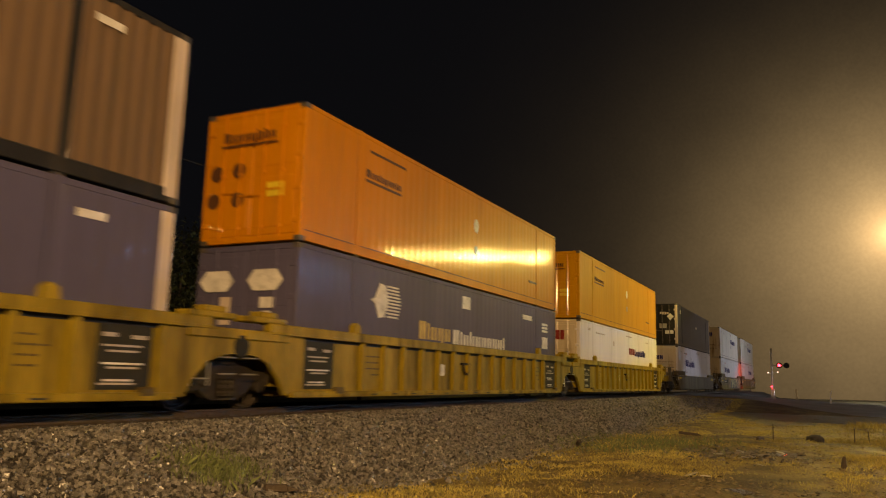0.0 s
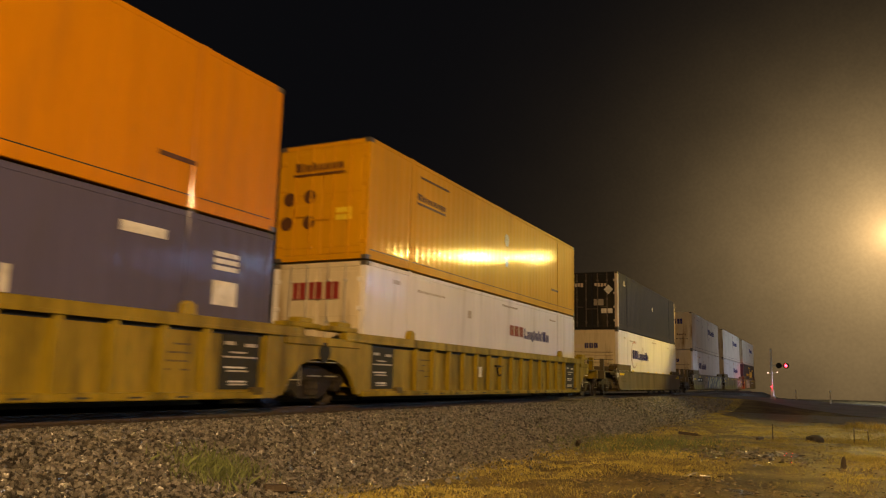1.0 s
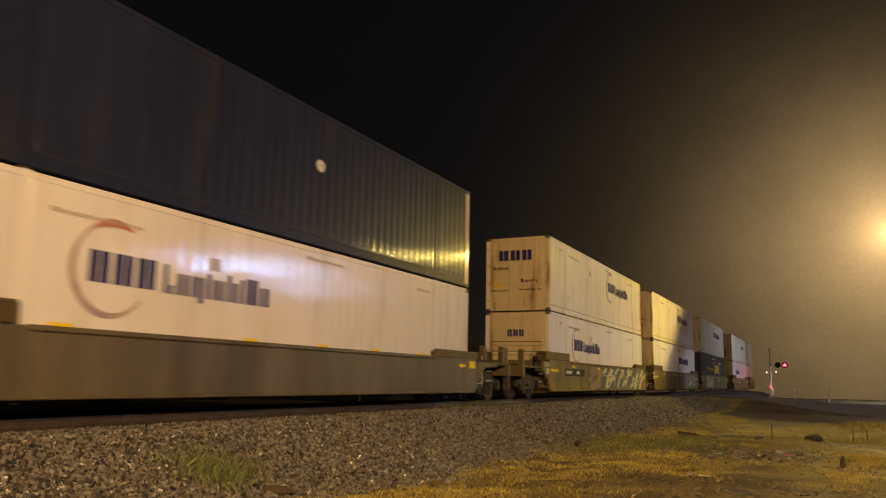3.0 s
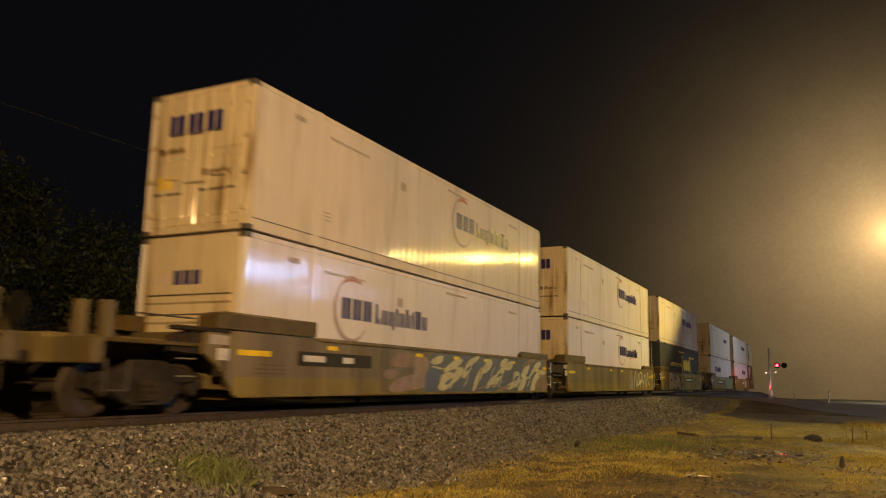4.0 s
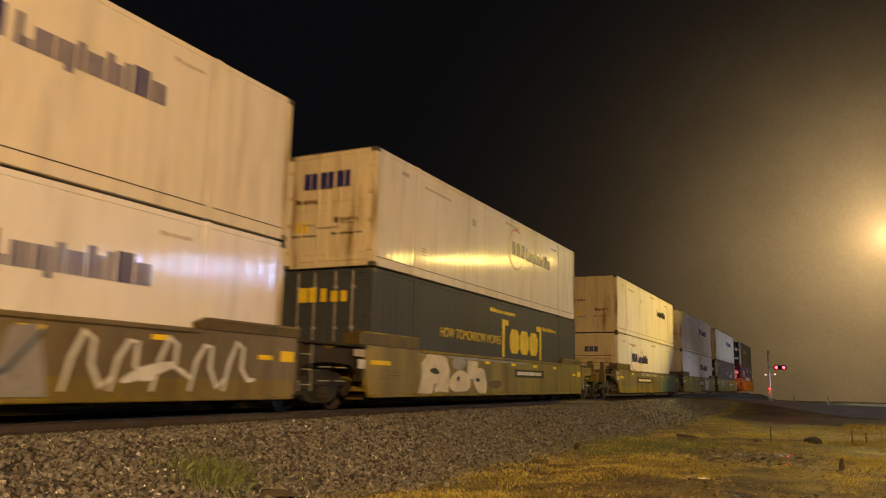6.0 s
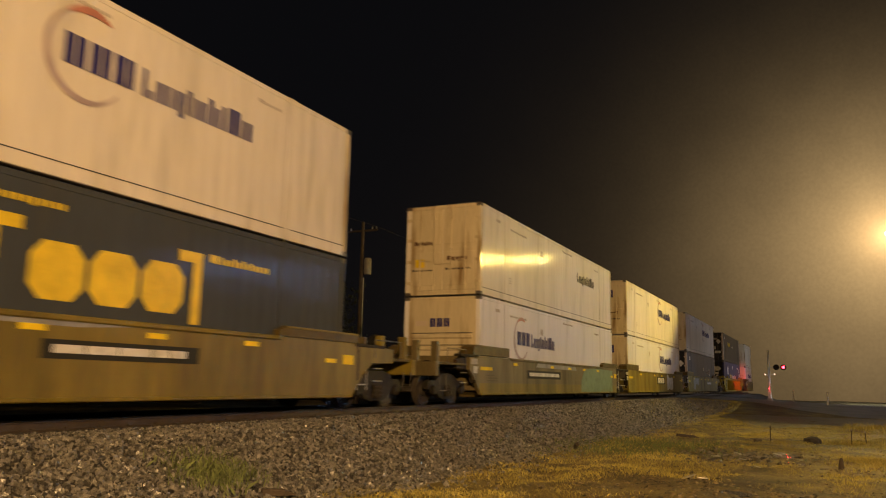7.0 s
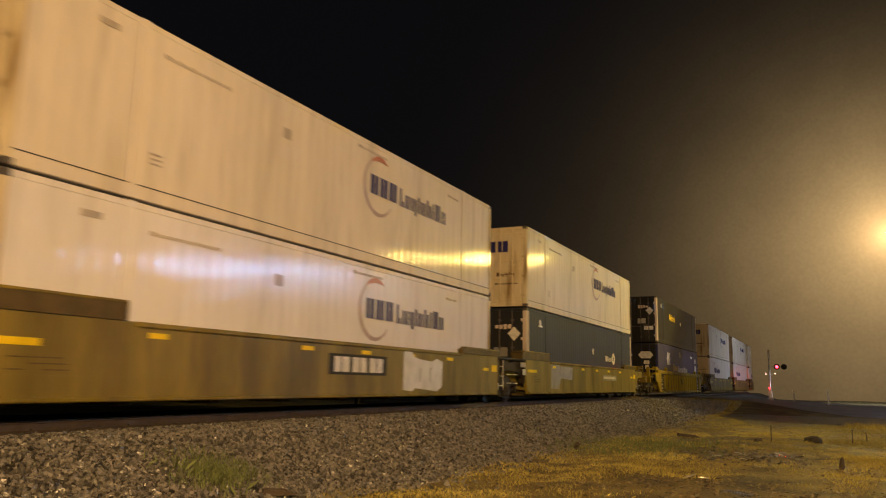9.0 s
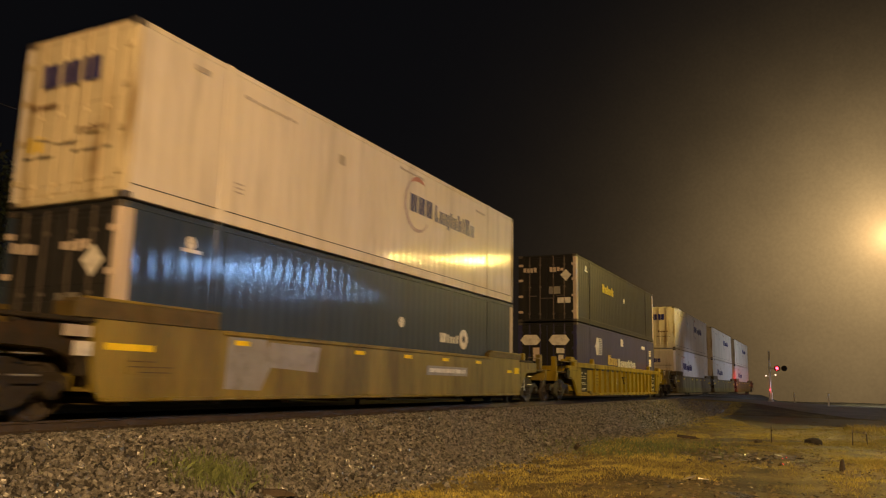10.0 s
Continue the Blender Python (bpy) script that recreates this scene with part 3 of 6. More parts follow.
def build_track():
    track = tagged(new("track"), "standard gauge track of worn steel rails on dark timber sleepers", "track", kind="structure")
    track.matrix_basis = pose(TRACK, 0, 0)
    for side in (-1, 1):
        rail = part("rail", Solid().prism([(side * 0.755 + a, b) for a, b in RAIL_PROFILE], "y", -200, 300), RAIL, track, "rusty steel rail")
        part("rail_head", Solid().box(side * 0.755 - 0.031, side * 0.755 + 0.031, -200, 300, -0.004, 0.0, 0.001), RAIL_TOP, rail, "polished running surface")
    for i in range(150):
        y = 0.5 + 0.55 * i
        if 55 < y < 69:
            continue
        part("sleeper", lambda: Solid().box(-1.32, 1.32, -0.115, 0.115, -0.30, -0.150, 0.012), TIE, track, key="tie",
             at=pose(0.03 * math.sin(i * 7.3), y, 0.004 * math.sin(i * 3.1), 0, 0, 0.8 * math.sin(i * 5.7)))
    for i in range(40):
        y = 3.25 + 0.55 * i
        part("tie_plate", lambda: Solid().box(0.62, 0.90, -0.09, 0.09, -0.155, -0.130, 0.004).box(0.66, 0.69, -0.07, -0.04, -0.13, -0.10, 0.004).box(0.82, 0.85, 0.04, 0.07, -0.13, -0.10, 0.004),
             RAIL, track, key="plate", at=pose(0, y, 0))


build_track()

# ---- the train ----
LENGTH, WIDE, TALL = 16.15, 1.295, 2.896
FLOOR_Z = 0.362


def travelled(t):
    return 16.871 * t + 0.033 * t * t


def marking_bar(parent, y0, y1, z0, z1, material, x=WIDE + 0.004, name="marking", label=""):
    return part(name, Solid().box(x - 0.004, x + 0.003, y0, y1, z0, z1, 0.001), material, parent, label)


def disc(parent, y, z, r_out, r_in, material, x=WIDE + 0.004, name="marking", squash=1.0, label="", n=36):
    """A flat ring or disc on a side."""
    s = Solid()
    verts, faces = [], []
    for xx in (x - 0.004, x + 0.003):
        for r in (r_out, r_in):
            verts += [(xx, y + r * math.cos(2 * math.pi * i / n), z + squash * r * math.sin(2 * math.pi * i / n)) for i in range(n)]
    for i in range(n):
        j = (i + 1) % n
        faces += [(i, j, n + j, n + i), (2 * n + i, 2 * n + j, 3 * n + j, 3 * n + i), (i, j, 2 * n + j, 2 * n + i), (n + i, n + j, 3 * n + j, 3 * n + i)]
    return part(name, s.add(verts, faces), material, parent, label)


LETTER_WIDE = {"C": 1.12, "L": 0.86, "x": 1.0, "d": 1.0, "h": 1.0, "n": 0.50, " ": 0.45}
LOGO_WORD = "LxdnxhnCx"


def block_row(a0, a1, z0, z1, pattern, seed, put):
    """A row of plain upright bars, spaced and sized like a word: C tall, x low, d hanging, h stepped, n narrow."""
    rng = random.Random(seed)
    if not isinstance(pattern, str):
        pattern = "C" + "".join(rng.choice("xxxhnd") for _ in range(pattern - 1))
    h = z1 - z0
    unit = (a1 - a0) / sum(LETTER_WIDE[c] for c in pattern)
    a = a0
    for c in pattern:
        wide = LETTER_WIDE[c] * unit
        p, q = a + 0.11 * unit, a + wide - 0.11 * unit
        a += wide
        tall, low = z0 + 0.74 * h, z0 - 0.20 * h
        if c == "n":
            put(p, q, z0, z1 - 0.08 * h)
            continue
        gap = (0.045 if c == "C" else 0.10) * (q - p)
        cut = p + (q - p) * rng.uniform(0.44, 0.56)
        left = {"C": z1, "L": z1, "h": z1}.get(c, tall)
        right = {"C": z1, "L": z0 + 0.30 * h}.get(c, tall)
        put(p, cut - gap, z0, left)
        put(cut + gap, q, low if c == "d" else z0, right)


def wordmark(parent, y0, y1, z0, z1, count, material, x=WIDE + 0.004, seed=1, label=""):
    """A row of plain bars that stands for a word on a side."""
    s = Solid()
    block_row(y0, y1, z0, z1, count, seed, lambda a, b, c, d: s.box(x - 0.004, x + 0.003, a, b, c, d, 0.001))
    return tagged(part("marking", s, material, parent, label), kind="stuff")


def end_mark(parent, x0, x1, z0, z1, count, material, y=-0.034, seed=1, label=""):
    """The same row of bars on the end wall that faces -y."""
    s = Solid()
    block_row(x0, x1, z0, z1, count, seed, lambda a, b, c, d: s.box(a, b, y - 0.003, y + 0.004, c, d, 0.001))
    return tagged(part("marking", s, material, parent, label), kind="stuff")


def corrugated(side, y0, y1, z0, z1, pitch, depth):
    """A side wall with upright corrugations: deep ones folded, shallow ones narrow rounded ribs on flat sheet."""
    count = max(1, round((y1 - y0) / pitch))
    p = (y1 - y0) / count
    line = []
    for i in range(count):
        if depth > 0.02:
            line += [(y0 + (i + u) * p, -depth * w) for u, w in ((0.0, 0.0), (0.22, 0.0), (0.26, 0.06), (0.44, 0.94), (0.48, 1.0), (0.72, 1.0), (0.76, 0.94), (0.94, 0.06))]
        else:
            line += [(y0 + i * p, -depth), (y0 + (i + 0.16) * p, -depth)]
            line += [(y0 + (i + 0.20 + 0.085 * k) * p, -depth * (0.5 + 0.5 * math.cos(2 * math.pi * k / 8))) for k in range(9)]
    line.append((y1, 0.0 if depth > 0.02 else -depth))
    outer = [(side * (WIDE - 0.006 + d), y) for y, d in line]
    inner = [(side * (WIDE - 0.105), y) for y, d in line]
    n = len(line)
    zs = (z0, z0 + 0.004, z1 - 0.004, z1)
    verts = [(x, y, z) for z in zs for x, y in outer] + [(x, y, z) for z in (z0, z1) for x, y in inner]
    faces = []
    for i in range(n - 1):
        for r in range(3):
            faces.append((r * n + i, r * n + i + 1, (r + 1) * n + i + 1, (r + 1) * n + i))
        faces += [(4 * n + i, 5 * n + i, 5 * n + i + 1, 4 * n + i + 1), (i, 4 * n + i, 4 * n + i + 1, i + 1), (3 * n + i, 3 * n + i + 1, 5 * n + i + 1, 5 * n + i)]
    for k in (0, n - 1):
        faces.append((k, n + k, 2 * n + k, 3 * n + k, 5 * n + k, 4 * n + k))
    return Solid().add(verts, faces)


def container(label, base, skin, front="door", post=None, rails=None, pitch=0.31, depth=0.009, front_skin=None, inner_posts=True, rod=None, post_wide=0.15):
    """A 53 foot container; its front end wall stands at y = 0 and faces -y."""
    ob = tagged(new("container"), label, "container", "containers on the train")
    ob.matrix_basis = base
    rod = rod or GALV
    post, rails, front_skin = post or skin, rails or skin, front_skin or skin
    W, L, H = WIDE, LENGTH, TALL
    part("body", lambda: Solid().box(-W + 0.11, W - 0.11, 0.03, L - 0.03, 0.10, H - 0.03, 0.01), skin, ob, key="core")
    part("roof", lambda: Solid().box(-W + 0.02, W - 0.02, 0.03, L - 0.03, H - 0.055, H - 0.015, 0.01), skin, ob, key="roof")
    for side in (-1, 1):
        spans = [(0.12, 2.02), (2.20, 13.95), (14.13, L - 0.12)] if inner_posts else [(0.12, L - 0.12)]
        for a, b in spans:
            smooth(part("side_panel", lambda: corrugated(side, a, b, 0.245, H - 0.10, pitch, depth), skin, ob, key=(side, a, b, pitch, depth)))
        part("top_rail", lambda: Solid().box(side * (W - 0.09), side * W, 0.10, L - 0.10, H - 0.105, H, 0.012), rails, ob, key=("top", side))
        part("bottom_rail", lambda: Solid().box(side * (W - 0.10), side * W, 0.10, L - 0.10, 0.02, 0.235, 0.012), rails, ob, key=("low", side))
        part("seam", lambda: Solid().box(side * (W - 0.06), side * (W - 0.004), 0.12, L - 0.12, 0.232, 0.250, 0.002), SEAM_AND_SHADE, ob, key=("seam", side))
        for k, y in enumerate((0.0, L - 0.15)):
            y0, y1 = (y, y + post_wide) if k == 0 else (L - post_wide, L)
            part("corner_post", lambda: Solid().box(side * (W - 0.14), side * (W + 0.003), y0, y1, 0.10, H - 0.10, 0.014), post if side > 0 else rails, ob, key=("post", side, k, post_wide))
            for z in (0.0, H - 0.118):
                part("corner_casting", lambda: Solid().box(side * (W - 0.165), side * (W + 0.006), y - 0.004, y + 0.174, z, z + 0.118, 0.014), CASTING, ob, key=("casting", side, k, z))
        if inner_posts:
            for k, y in enumerate((2.02, 13.95)):
                part("lifting_post", lambda: Solid().box(side * (W - 0.10), side * (W + 0.004), y, y + 0.18, 0.02, H - 0.01, 0.012)
                     .box(side * (W - 0.12), side * (W + 0.008), y + 0.01, y + 0.17, H - 0.03, H + 0.012, 0.012), rails, ob, key=("lift", side, k))
    part("end_header", lambda: Solid().box(-W + 0.14, W - 0.14, -0.002, 0.10, H - 0.13, H - 0.01, 0.012), front_skin, ob, key="header")
    part("end_sill", lambda: Solid().box(-W + 0.14, W - 0.14, -0.002, 0.10, 0.02, 0.16, 0.012), front_skin, ob, key="sill")
    part("rear_wall", lambda: Solid().box(-W + 0.12, W - 0.12, L - 0.06, L - 0.01, 0.05, H - 0.03, 0.01), skin, ob, key="rear")
    if front == "door":
        for side in (-1, 1):
            x0, x1 = sorted((side * 0.012, side * (W - 0.145)))
            door = part("door", lambda: Solid().box(x0, x1, -0.002, 0.045, 0.165, H - 0.135, 0.010), front_skin, ob, key=("door", side))
            for z0, z1 in ((1.62, 2.66), (0.32, 1.38)):
                part("door_panel", lambda: Solid().box(x0 + 0.06, x1 - 0.06, -0.016, 0.0, z0, z1, 0.012), front_skin, door, key=("panel", side, z0))
            for k, u in enumerate((0.30, 0.78)):
                part("lock_rod", lambda: Solid().rod((side * u, -0.045, 0.10), (side * u, -0.045, H - 0.07), 0.021, 8)
                     .box(side * u - 0.05, side * u + 0.05, -0.06, 0.0, 0.30, 0.36).box(side * u - 0.05, side * u + 0.05, -0.06, 0.0, 2.42, 2.48)
                     .box(side * u - 0.05, side * u + 0.05, -0.06, 0.0, 1.46, 1.52), rod, door, key=("rod", side, k))
                part("handle", lambda: Solid().box(side * u - (0.34 if side > 0 else 0.02), side * u + (0.02 if side > 0 else 0.34), -0.075, -0.055, 0.98 + 0.1 * k, 1.02 + 0.1 * k, 0.005), rod, door, key=("handle", side, k))
            for z in (0.42, 1.10, 1.80, 2.46):
                part("hinge", lambda: Solid().box(side * (W - 0.20), side * (W - 0.02), -0.03, 0.0, z - 0.05, z + 0.05, 0.008), post, door, key=("hinge", side, z))
    else:
        part("end_wall", lambda: Solid().box(-W + 0.13, W - 0.13, -0.004, 0.05, 0.15, H - 0.12, 0.010), front_skin, ob, key="nose")
        for z in (0.45, 0.85, 1.25, 1.62):
            part("end_rib", lambda: Solid().prism([(-0.05, z), (-0.05, z + 0.07), (-0.003, z + 0.11), (-0.003, z - 0.04)], "x", -W + 0.25, W - 0.25), front_skin, ob, key=("rib", z))
            part("end_groove", lambda: Solid().box(-W + 0.25, W - 0.25, -0.012, 0.0, z + 0.125, z + 0.150, 0.002), SEAM_AND_SHADE, ob, key=("groove", z))
    # lashing plates under the corners keep the stack apart
    for side in (-1, 1):
        for y in (2.04, 13.97):
            part("stacking_cone", lambda: Solid().box(-0.07, 0.07, 0.0, 0.14, -0.031, 0.03, 0.006), CASTING, ob, key="cone", at=pose(side * (W - 0.09), y, 0))
    return ob


def small_marks(ob, seed, material=MARK_FAINT):
    """Plates and unreadable code lines on a side."""
    marking_bar(ob, 1.25, 1.60, 2.50, 2.60, MARK_FAINT)
    for y0, y1, z, count in ((2.5, 4.1, 2.43, 11), (8.3, 9.6, 2.62, 10), (13.0, 13.7, 2.50, 5)):
        s = Solid()
        block_row(y0, y1, z, z + 0.07, count, seed + count, lambda a, b, c, d: s.box(WIDE, WIDE + 0.007, a, b, c, d, 0.001))
        tagged(part("marking", s, material, ob), kind="stuff")
    for z in (0.62, 0.70, 0.78):
        marking_bar(ob, 2.38, 2.62, z, z + 0.03, material)
    marking_bar(ob, 5.6, 5.85, 2.02, 2.24, material)


def arc(parent, y, z, r_out, r_in, a0, a1, material, label):
    """A part of a flat ring on a side, tapering to its ends."""
    rim = [a0 + (a1 - a0) * i / 26 for i in range(27)]
    mid, half = (r_out + r_in) / 2, (r_out - r_in) / 2
    taper = [half * (0.25 + 0.75 * math.sin(math.pi * i / 26)) for i in range(27)]
    poly = [(y + (mid + w) * math.cos(radians(a)), z + (mid + w) * math.sin(radians(a))) for a, w in zip(rim, taper)]
    poly += [(y + (mid - w) * math.cos(radians(a)), z + (mid - w) * math.sin(radians(a))) for a, w in reversed(list(zip(rim, taper)))]
    return part("marking", Solid().prism(poly, "x", WIDE, WIDE + 0.007), material, parent, label)


def ringed_logo(ob, y, z, material=MARK_BLUE, seed=3):
    arc(ob, y, z, 0.74, 0.62, 62, 128, MARK_ROSE, "dull red upper arc of the ring")
    arc(ob, y, z, 0.74, 0.63, 122, 322, MARK_RING, "pale mauve arc of the ring")
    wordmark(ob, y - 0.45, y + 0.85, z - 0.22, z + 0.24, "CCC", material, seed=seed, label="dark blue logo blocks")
    wordmark(ob, y + 0.95, y + 3.6, z - 0.24, z + 0.22, LOGO_WORD, material, seed=seed + 1, label="dark blue logo blocks")


def door_stains(ob, seed):
    """Rust runs, plates and labels on a pale door end."""
    s = Solid()
    s.box(-0.95, -0.62, -0.040, -0.034, 0.90, 1.16, 0.001)
    part("yellow_plate", s, MARK_YELLOW, ob, "yellow warning plate")
    end_mark(ob, -1.08, -0.30, 0.78, 0.84, 8, MARK_BLACK, seed=seed)
    end_mark(ob, 0.10, 0.98, 0.80, 0.86, 9, MARK_BLACK, seed=seed + 1)
    end_mark(ob, 0.15, 0.85, 1.10, 1.24, 5, MARK_BROWN, seed=seed + 2)
    end_mark(ob, -1.0, -0.35, 1.62, 1.74, 6, MARK_BROWN, seed=seed + 3)


def white_box(base, label, logo=None, front="door", seed=1, dark_logo=False):
    # upper containers take the darker, warmer white with the thinner coat
    skin = UPPER_WHITE if base.translation.z > 2 else WHITE
    ob = container(label, base, skin, front, front_skin=CREAM, pitch=0.31, depth=0.0068 if front == "door" else 0.0045, rod=CREAM, post=CREAM if front == "door" else skin)
    small_marks(ob, seed)
    if front == "door":
        if logo != "word":
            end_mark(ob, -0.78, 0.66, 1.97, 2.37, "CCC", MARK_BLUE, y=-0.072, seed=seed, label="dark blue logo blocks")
        door_stains(ob, seed)
    else:
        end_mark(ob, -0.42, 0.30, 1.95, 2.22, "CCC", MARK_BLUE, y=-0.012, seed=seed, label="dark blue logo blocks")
        part("marking", Solid().box(-0.9, -0.5, -0.012, -0.003, 1.98, 2.14, 0.001), POST_WHITE, ob)
    if logo == "aft":
        ringed_logo(ob, 9.3, 1.89, seed=seed)
    elif logo == "fore":
        ringed_logo(ob, 3.6, 1.77, seed=seed)
    elif logo == "word":
        wordmark(ob, 10.3, 13.0, 1.66, 2.06, LOGO_WORD, MARK_BLACK, seed=seed, label="black logo blocks")
    return ob


def orange_box(base, skin, label, seed):
    ob = container(label, base, skin, "door", pitch=0.32, depth=0.0068, rod=skin)
    end_mark(ob, -0.80, 0.62, 2.20, 2.42, 8, MARK_BROWN, y=-0.072, seed=seed, label="brown logo blocks")
    part("marking", Solid().box(-0.85, 0.65, -0.070, -0.064, 2.09, 2.14, 0.001), MARK_BROWN, ob)
    for u, z in ((-0.95, 1.55), (-0.35, 1.58), (-1.0, 0.95), (-0.35, 0.95)):
        part("marking", Solid().lathe((u, -0.036, z), "y", [(0.17, -0.003), (0.17, 0.003)], 20), MARK_BROWN, ob)
    part("yellow_plate", Solid().box(0.42, 0.86, -0.042, -0.034, 0.95, 1.25, 0.001), MARK_YELLOW, ob, "yellow warning plate")
    wordmark(ob, 2.35, 4.0, 1.90, 2.08, 9, MARK_BROWN, seed=seed + 3, label="brown logo blocks")
    marking_bar(ob, 2.35, 4.0, 1.78, 1.84, MARK_BROWN)
    marking_bar(ob, 2.5, 4.2, 2.50, 2.56, MARK_BROWN)
    disc(ob, 8.6, 1.90, 0.17, 0.02, MARK_WHITE, squash=1.25, n=9)
    disc(ob, 8.6, 1.15, 0.12, 0.02, GREY_PATCH, squash=1.2, n=9)
    marking_bar(ob, 13.2, 14.0, 0.75, 0.83, MARK_BROWN)
    return ob


def slate_box(base, skin, label, seed):
    """The dull purple container with pale hexagons on the end and a striped shell mark."""
    ob = container(label, base, skin, "door", pitch=0.31, depth=0.005, post=skin, rod=skin, front_skin=BLACKISH if skin == ROYAL else skin)
    for u in (-0.72, 0.55):
        hexagon = [(u - 0.46, 2.14), (u - 0.28, 1.93), (u + 0.28, 1.93), (u + 0.46, 2.14), (u + 0.28, 2.36), (u - 0.28, 2.36)]
        part("marking", Solid().prism(hexagon, "y", -0.074, -0.066), MARK_WHITE, ob, "pale six-sided panel")
    part("marking", Solid().box(0.42, 0.80, -0.042, -0.034, 1.58, 1.80, 0.001), MARK_WHITE, ob)
    part("marking", Solid().box(0.50, 0.72, -0.042, -0.034, 1.28, 1.52, 0.001), MARK_WHITE, ob)
    part("marking", Solid().box(-0.62, -0.34, -0.042, -0.034, 1.25, 1.82, 0.001), POST_WHITE, ob)
    shell = Solid().prism([(2.75, 2.02), (2.95, 2.08), (3.15, 2.44), (3.42, 2.40), (3.55, 2.02), (3.38, 1.66), (3.12, 1.62), (2.95, 1.95)], "x", WIDE, WIDE + 0.007)
    part("marking", shell, MARK_WHITE, ob, "white shell mark")
    for i in range(10):
        z = 1.66 + 0.08 * i
        marking_bar(ob, 3.48, 4.02 + 0.12 * math.sin(i * 0.35), z, z + 0.04, MARK_WHITE, name="stripe")
    wordmark(ob, 5.1, 7.0, 1.26, 1.72, 5, MARK_TAN, seed=seed, label="tan logo blocks")
    wordmark(ob, 7.1, 11.0, 1.22, 1.62, 10, MARK_WHITE, seed=seed + 1, label="white logo blocks")
    marking_bar(ob, 7.72, 8.25, 2.26, 2.62, MARK_WHITE)
    marking_bar(ob, 12.6, 13.5, 2.34, 2.50, MARK_WHITE)
    for i in range(3):
        marking_bar(ob, 14.6, 15.2, 2.02 + 0.12 * i, 2.10 + 0.12 * i, MARK_WHITE)
    marking_bar(ob, 14.6, 15.2, 1.42, 1.84, MARK_WHITE)
    return ob


def dark_box(base, skin, label, seed, post=POST_WHITE, pitch=0.30, depth=0.009, rails=None):
    """A dark corrugated container with pale end posts."""
    ob = container(label, base, skin, "door", post=post, rails=rails or skin, pitch=pitch, depth=depth, rod=CASTING, post_wide=0.27, front_skin=BLACKISH)
    rng = random.Random(seed)
    s = Solid()
    for i in range(4):
        for k in range(2):
            s.box(-1.05 + 1.2 * k + 0.16 * i, -0.93 + 1.2 * k + 0.16 * i, -0.078, -0.07, 2.12 + 0.05 * rng.random(), 2.28 + 0.06 * rng.random(), 0.001)
    tagged(part("marking", s, POST_WHITE, ob, "pale unreadable marks"), kind="stuff")
    part("marking", Solid().prism([(0.62, 1.98), (0.86, 1.72), (1.10, 1.98), (0.86, 2.22)], "y", -0.074, -0.066), MARK_WHITE, ob, "pale diamond placard")
    part("marking", Solid().box(0.48, 1.05, -0.042, -0.034, 0.78, 1.02, 0.001), MARK_WHITE, ob)
    part("marking", Solid().box(0.1, 0.6, -0.042, -0.034, 1.18, 1.5, 0.001), GALV, ob)
    disc(ob, 1.45, 2.46, 0.11, 0.02, MARK_WHITE)
    disc(ob, 8.6, 1.72, 0.13, 0.02, MARK_WHITE)
    marking_bar(ob, 1.25, 1.7, 2.30, 2.36, MARK_WHITE)
    return ob


def islands(me):
    """The separate pieces of a mesh, each as a mesh of its own."""
    bm = bmesh.new()
    bm.from_mesh(me)
    bmesh.ops.remove_doubles(bm, verts=bm.verts, dist=1e-5)
    left = set(bm.faces)
    found = []
    while left:
        stack, piece = [left.pop()], []
        while stack:
            f = stack.pop()
            piece.append(f)
            for e in f.edges:
                for g in e.link_faces:
                    if g in left:
                        left.remove(g)
                        stack.append(g)
        solid = Solid()
        ids = {}
        faces = []
        for f in piece:
            faces.append([ids.setdefault(v, len(ids)) for v in f.verts])
        solid.add([tuple(v.co) for v in ids], faces)
        found.append(solid.mesh("letter", MARK_YELLOW))
    bm.free()
    return found


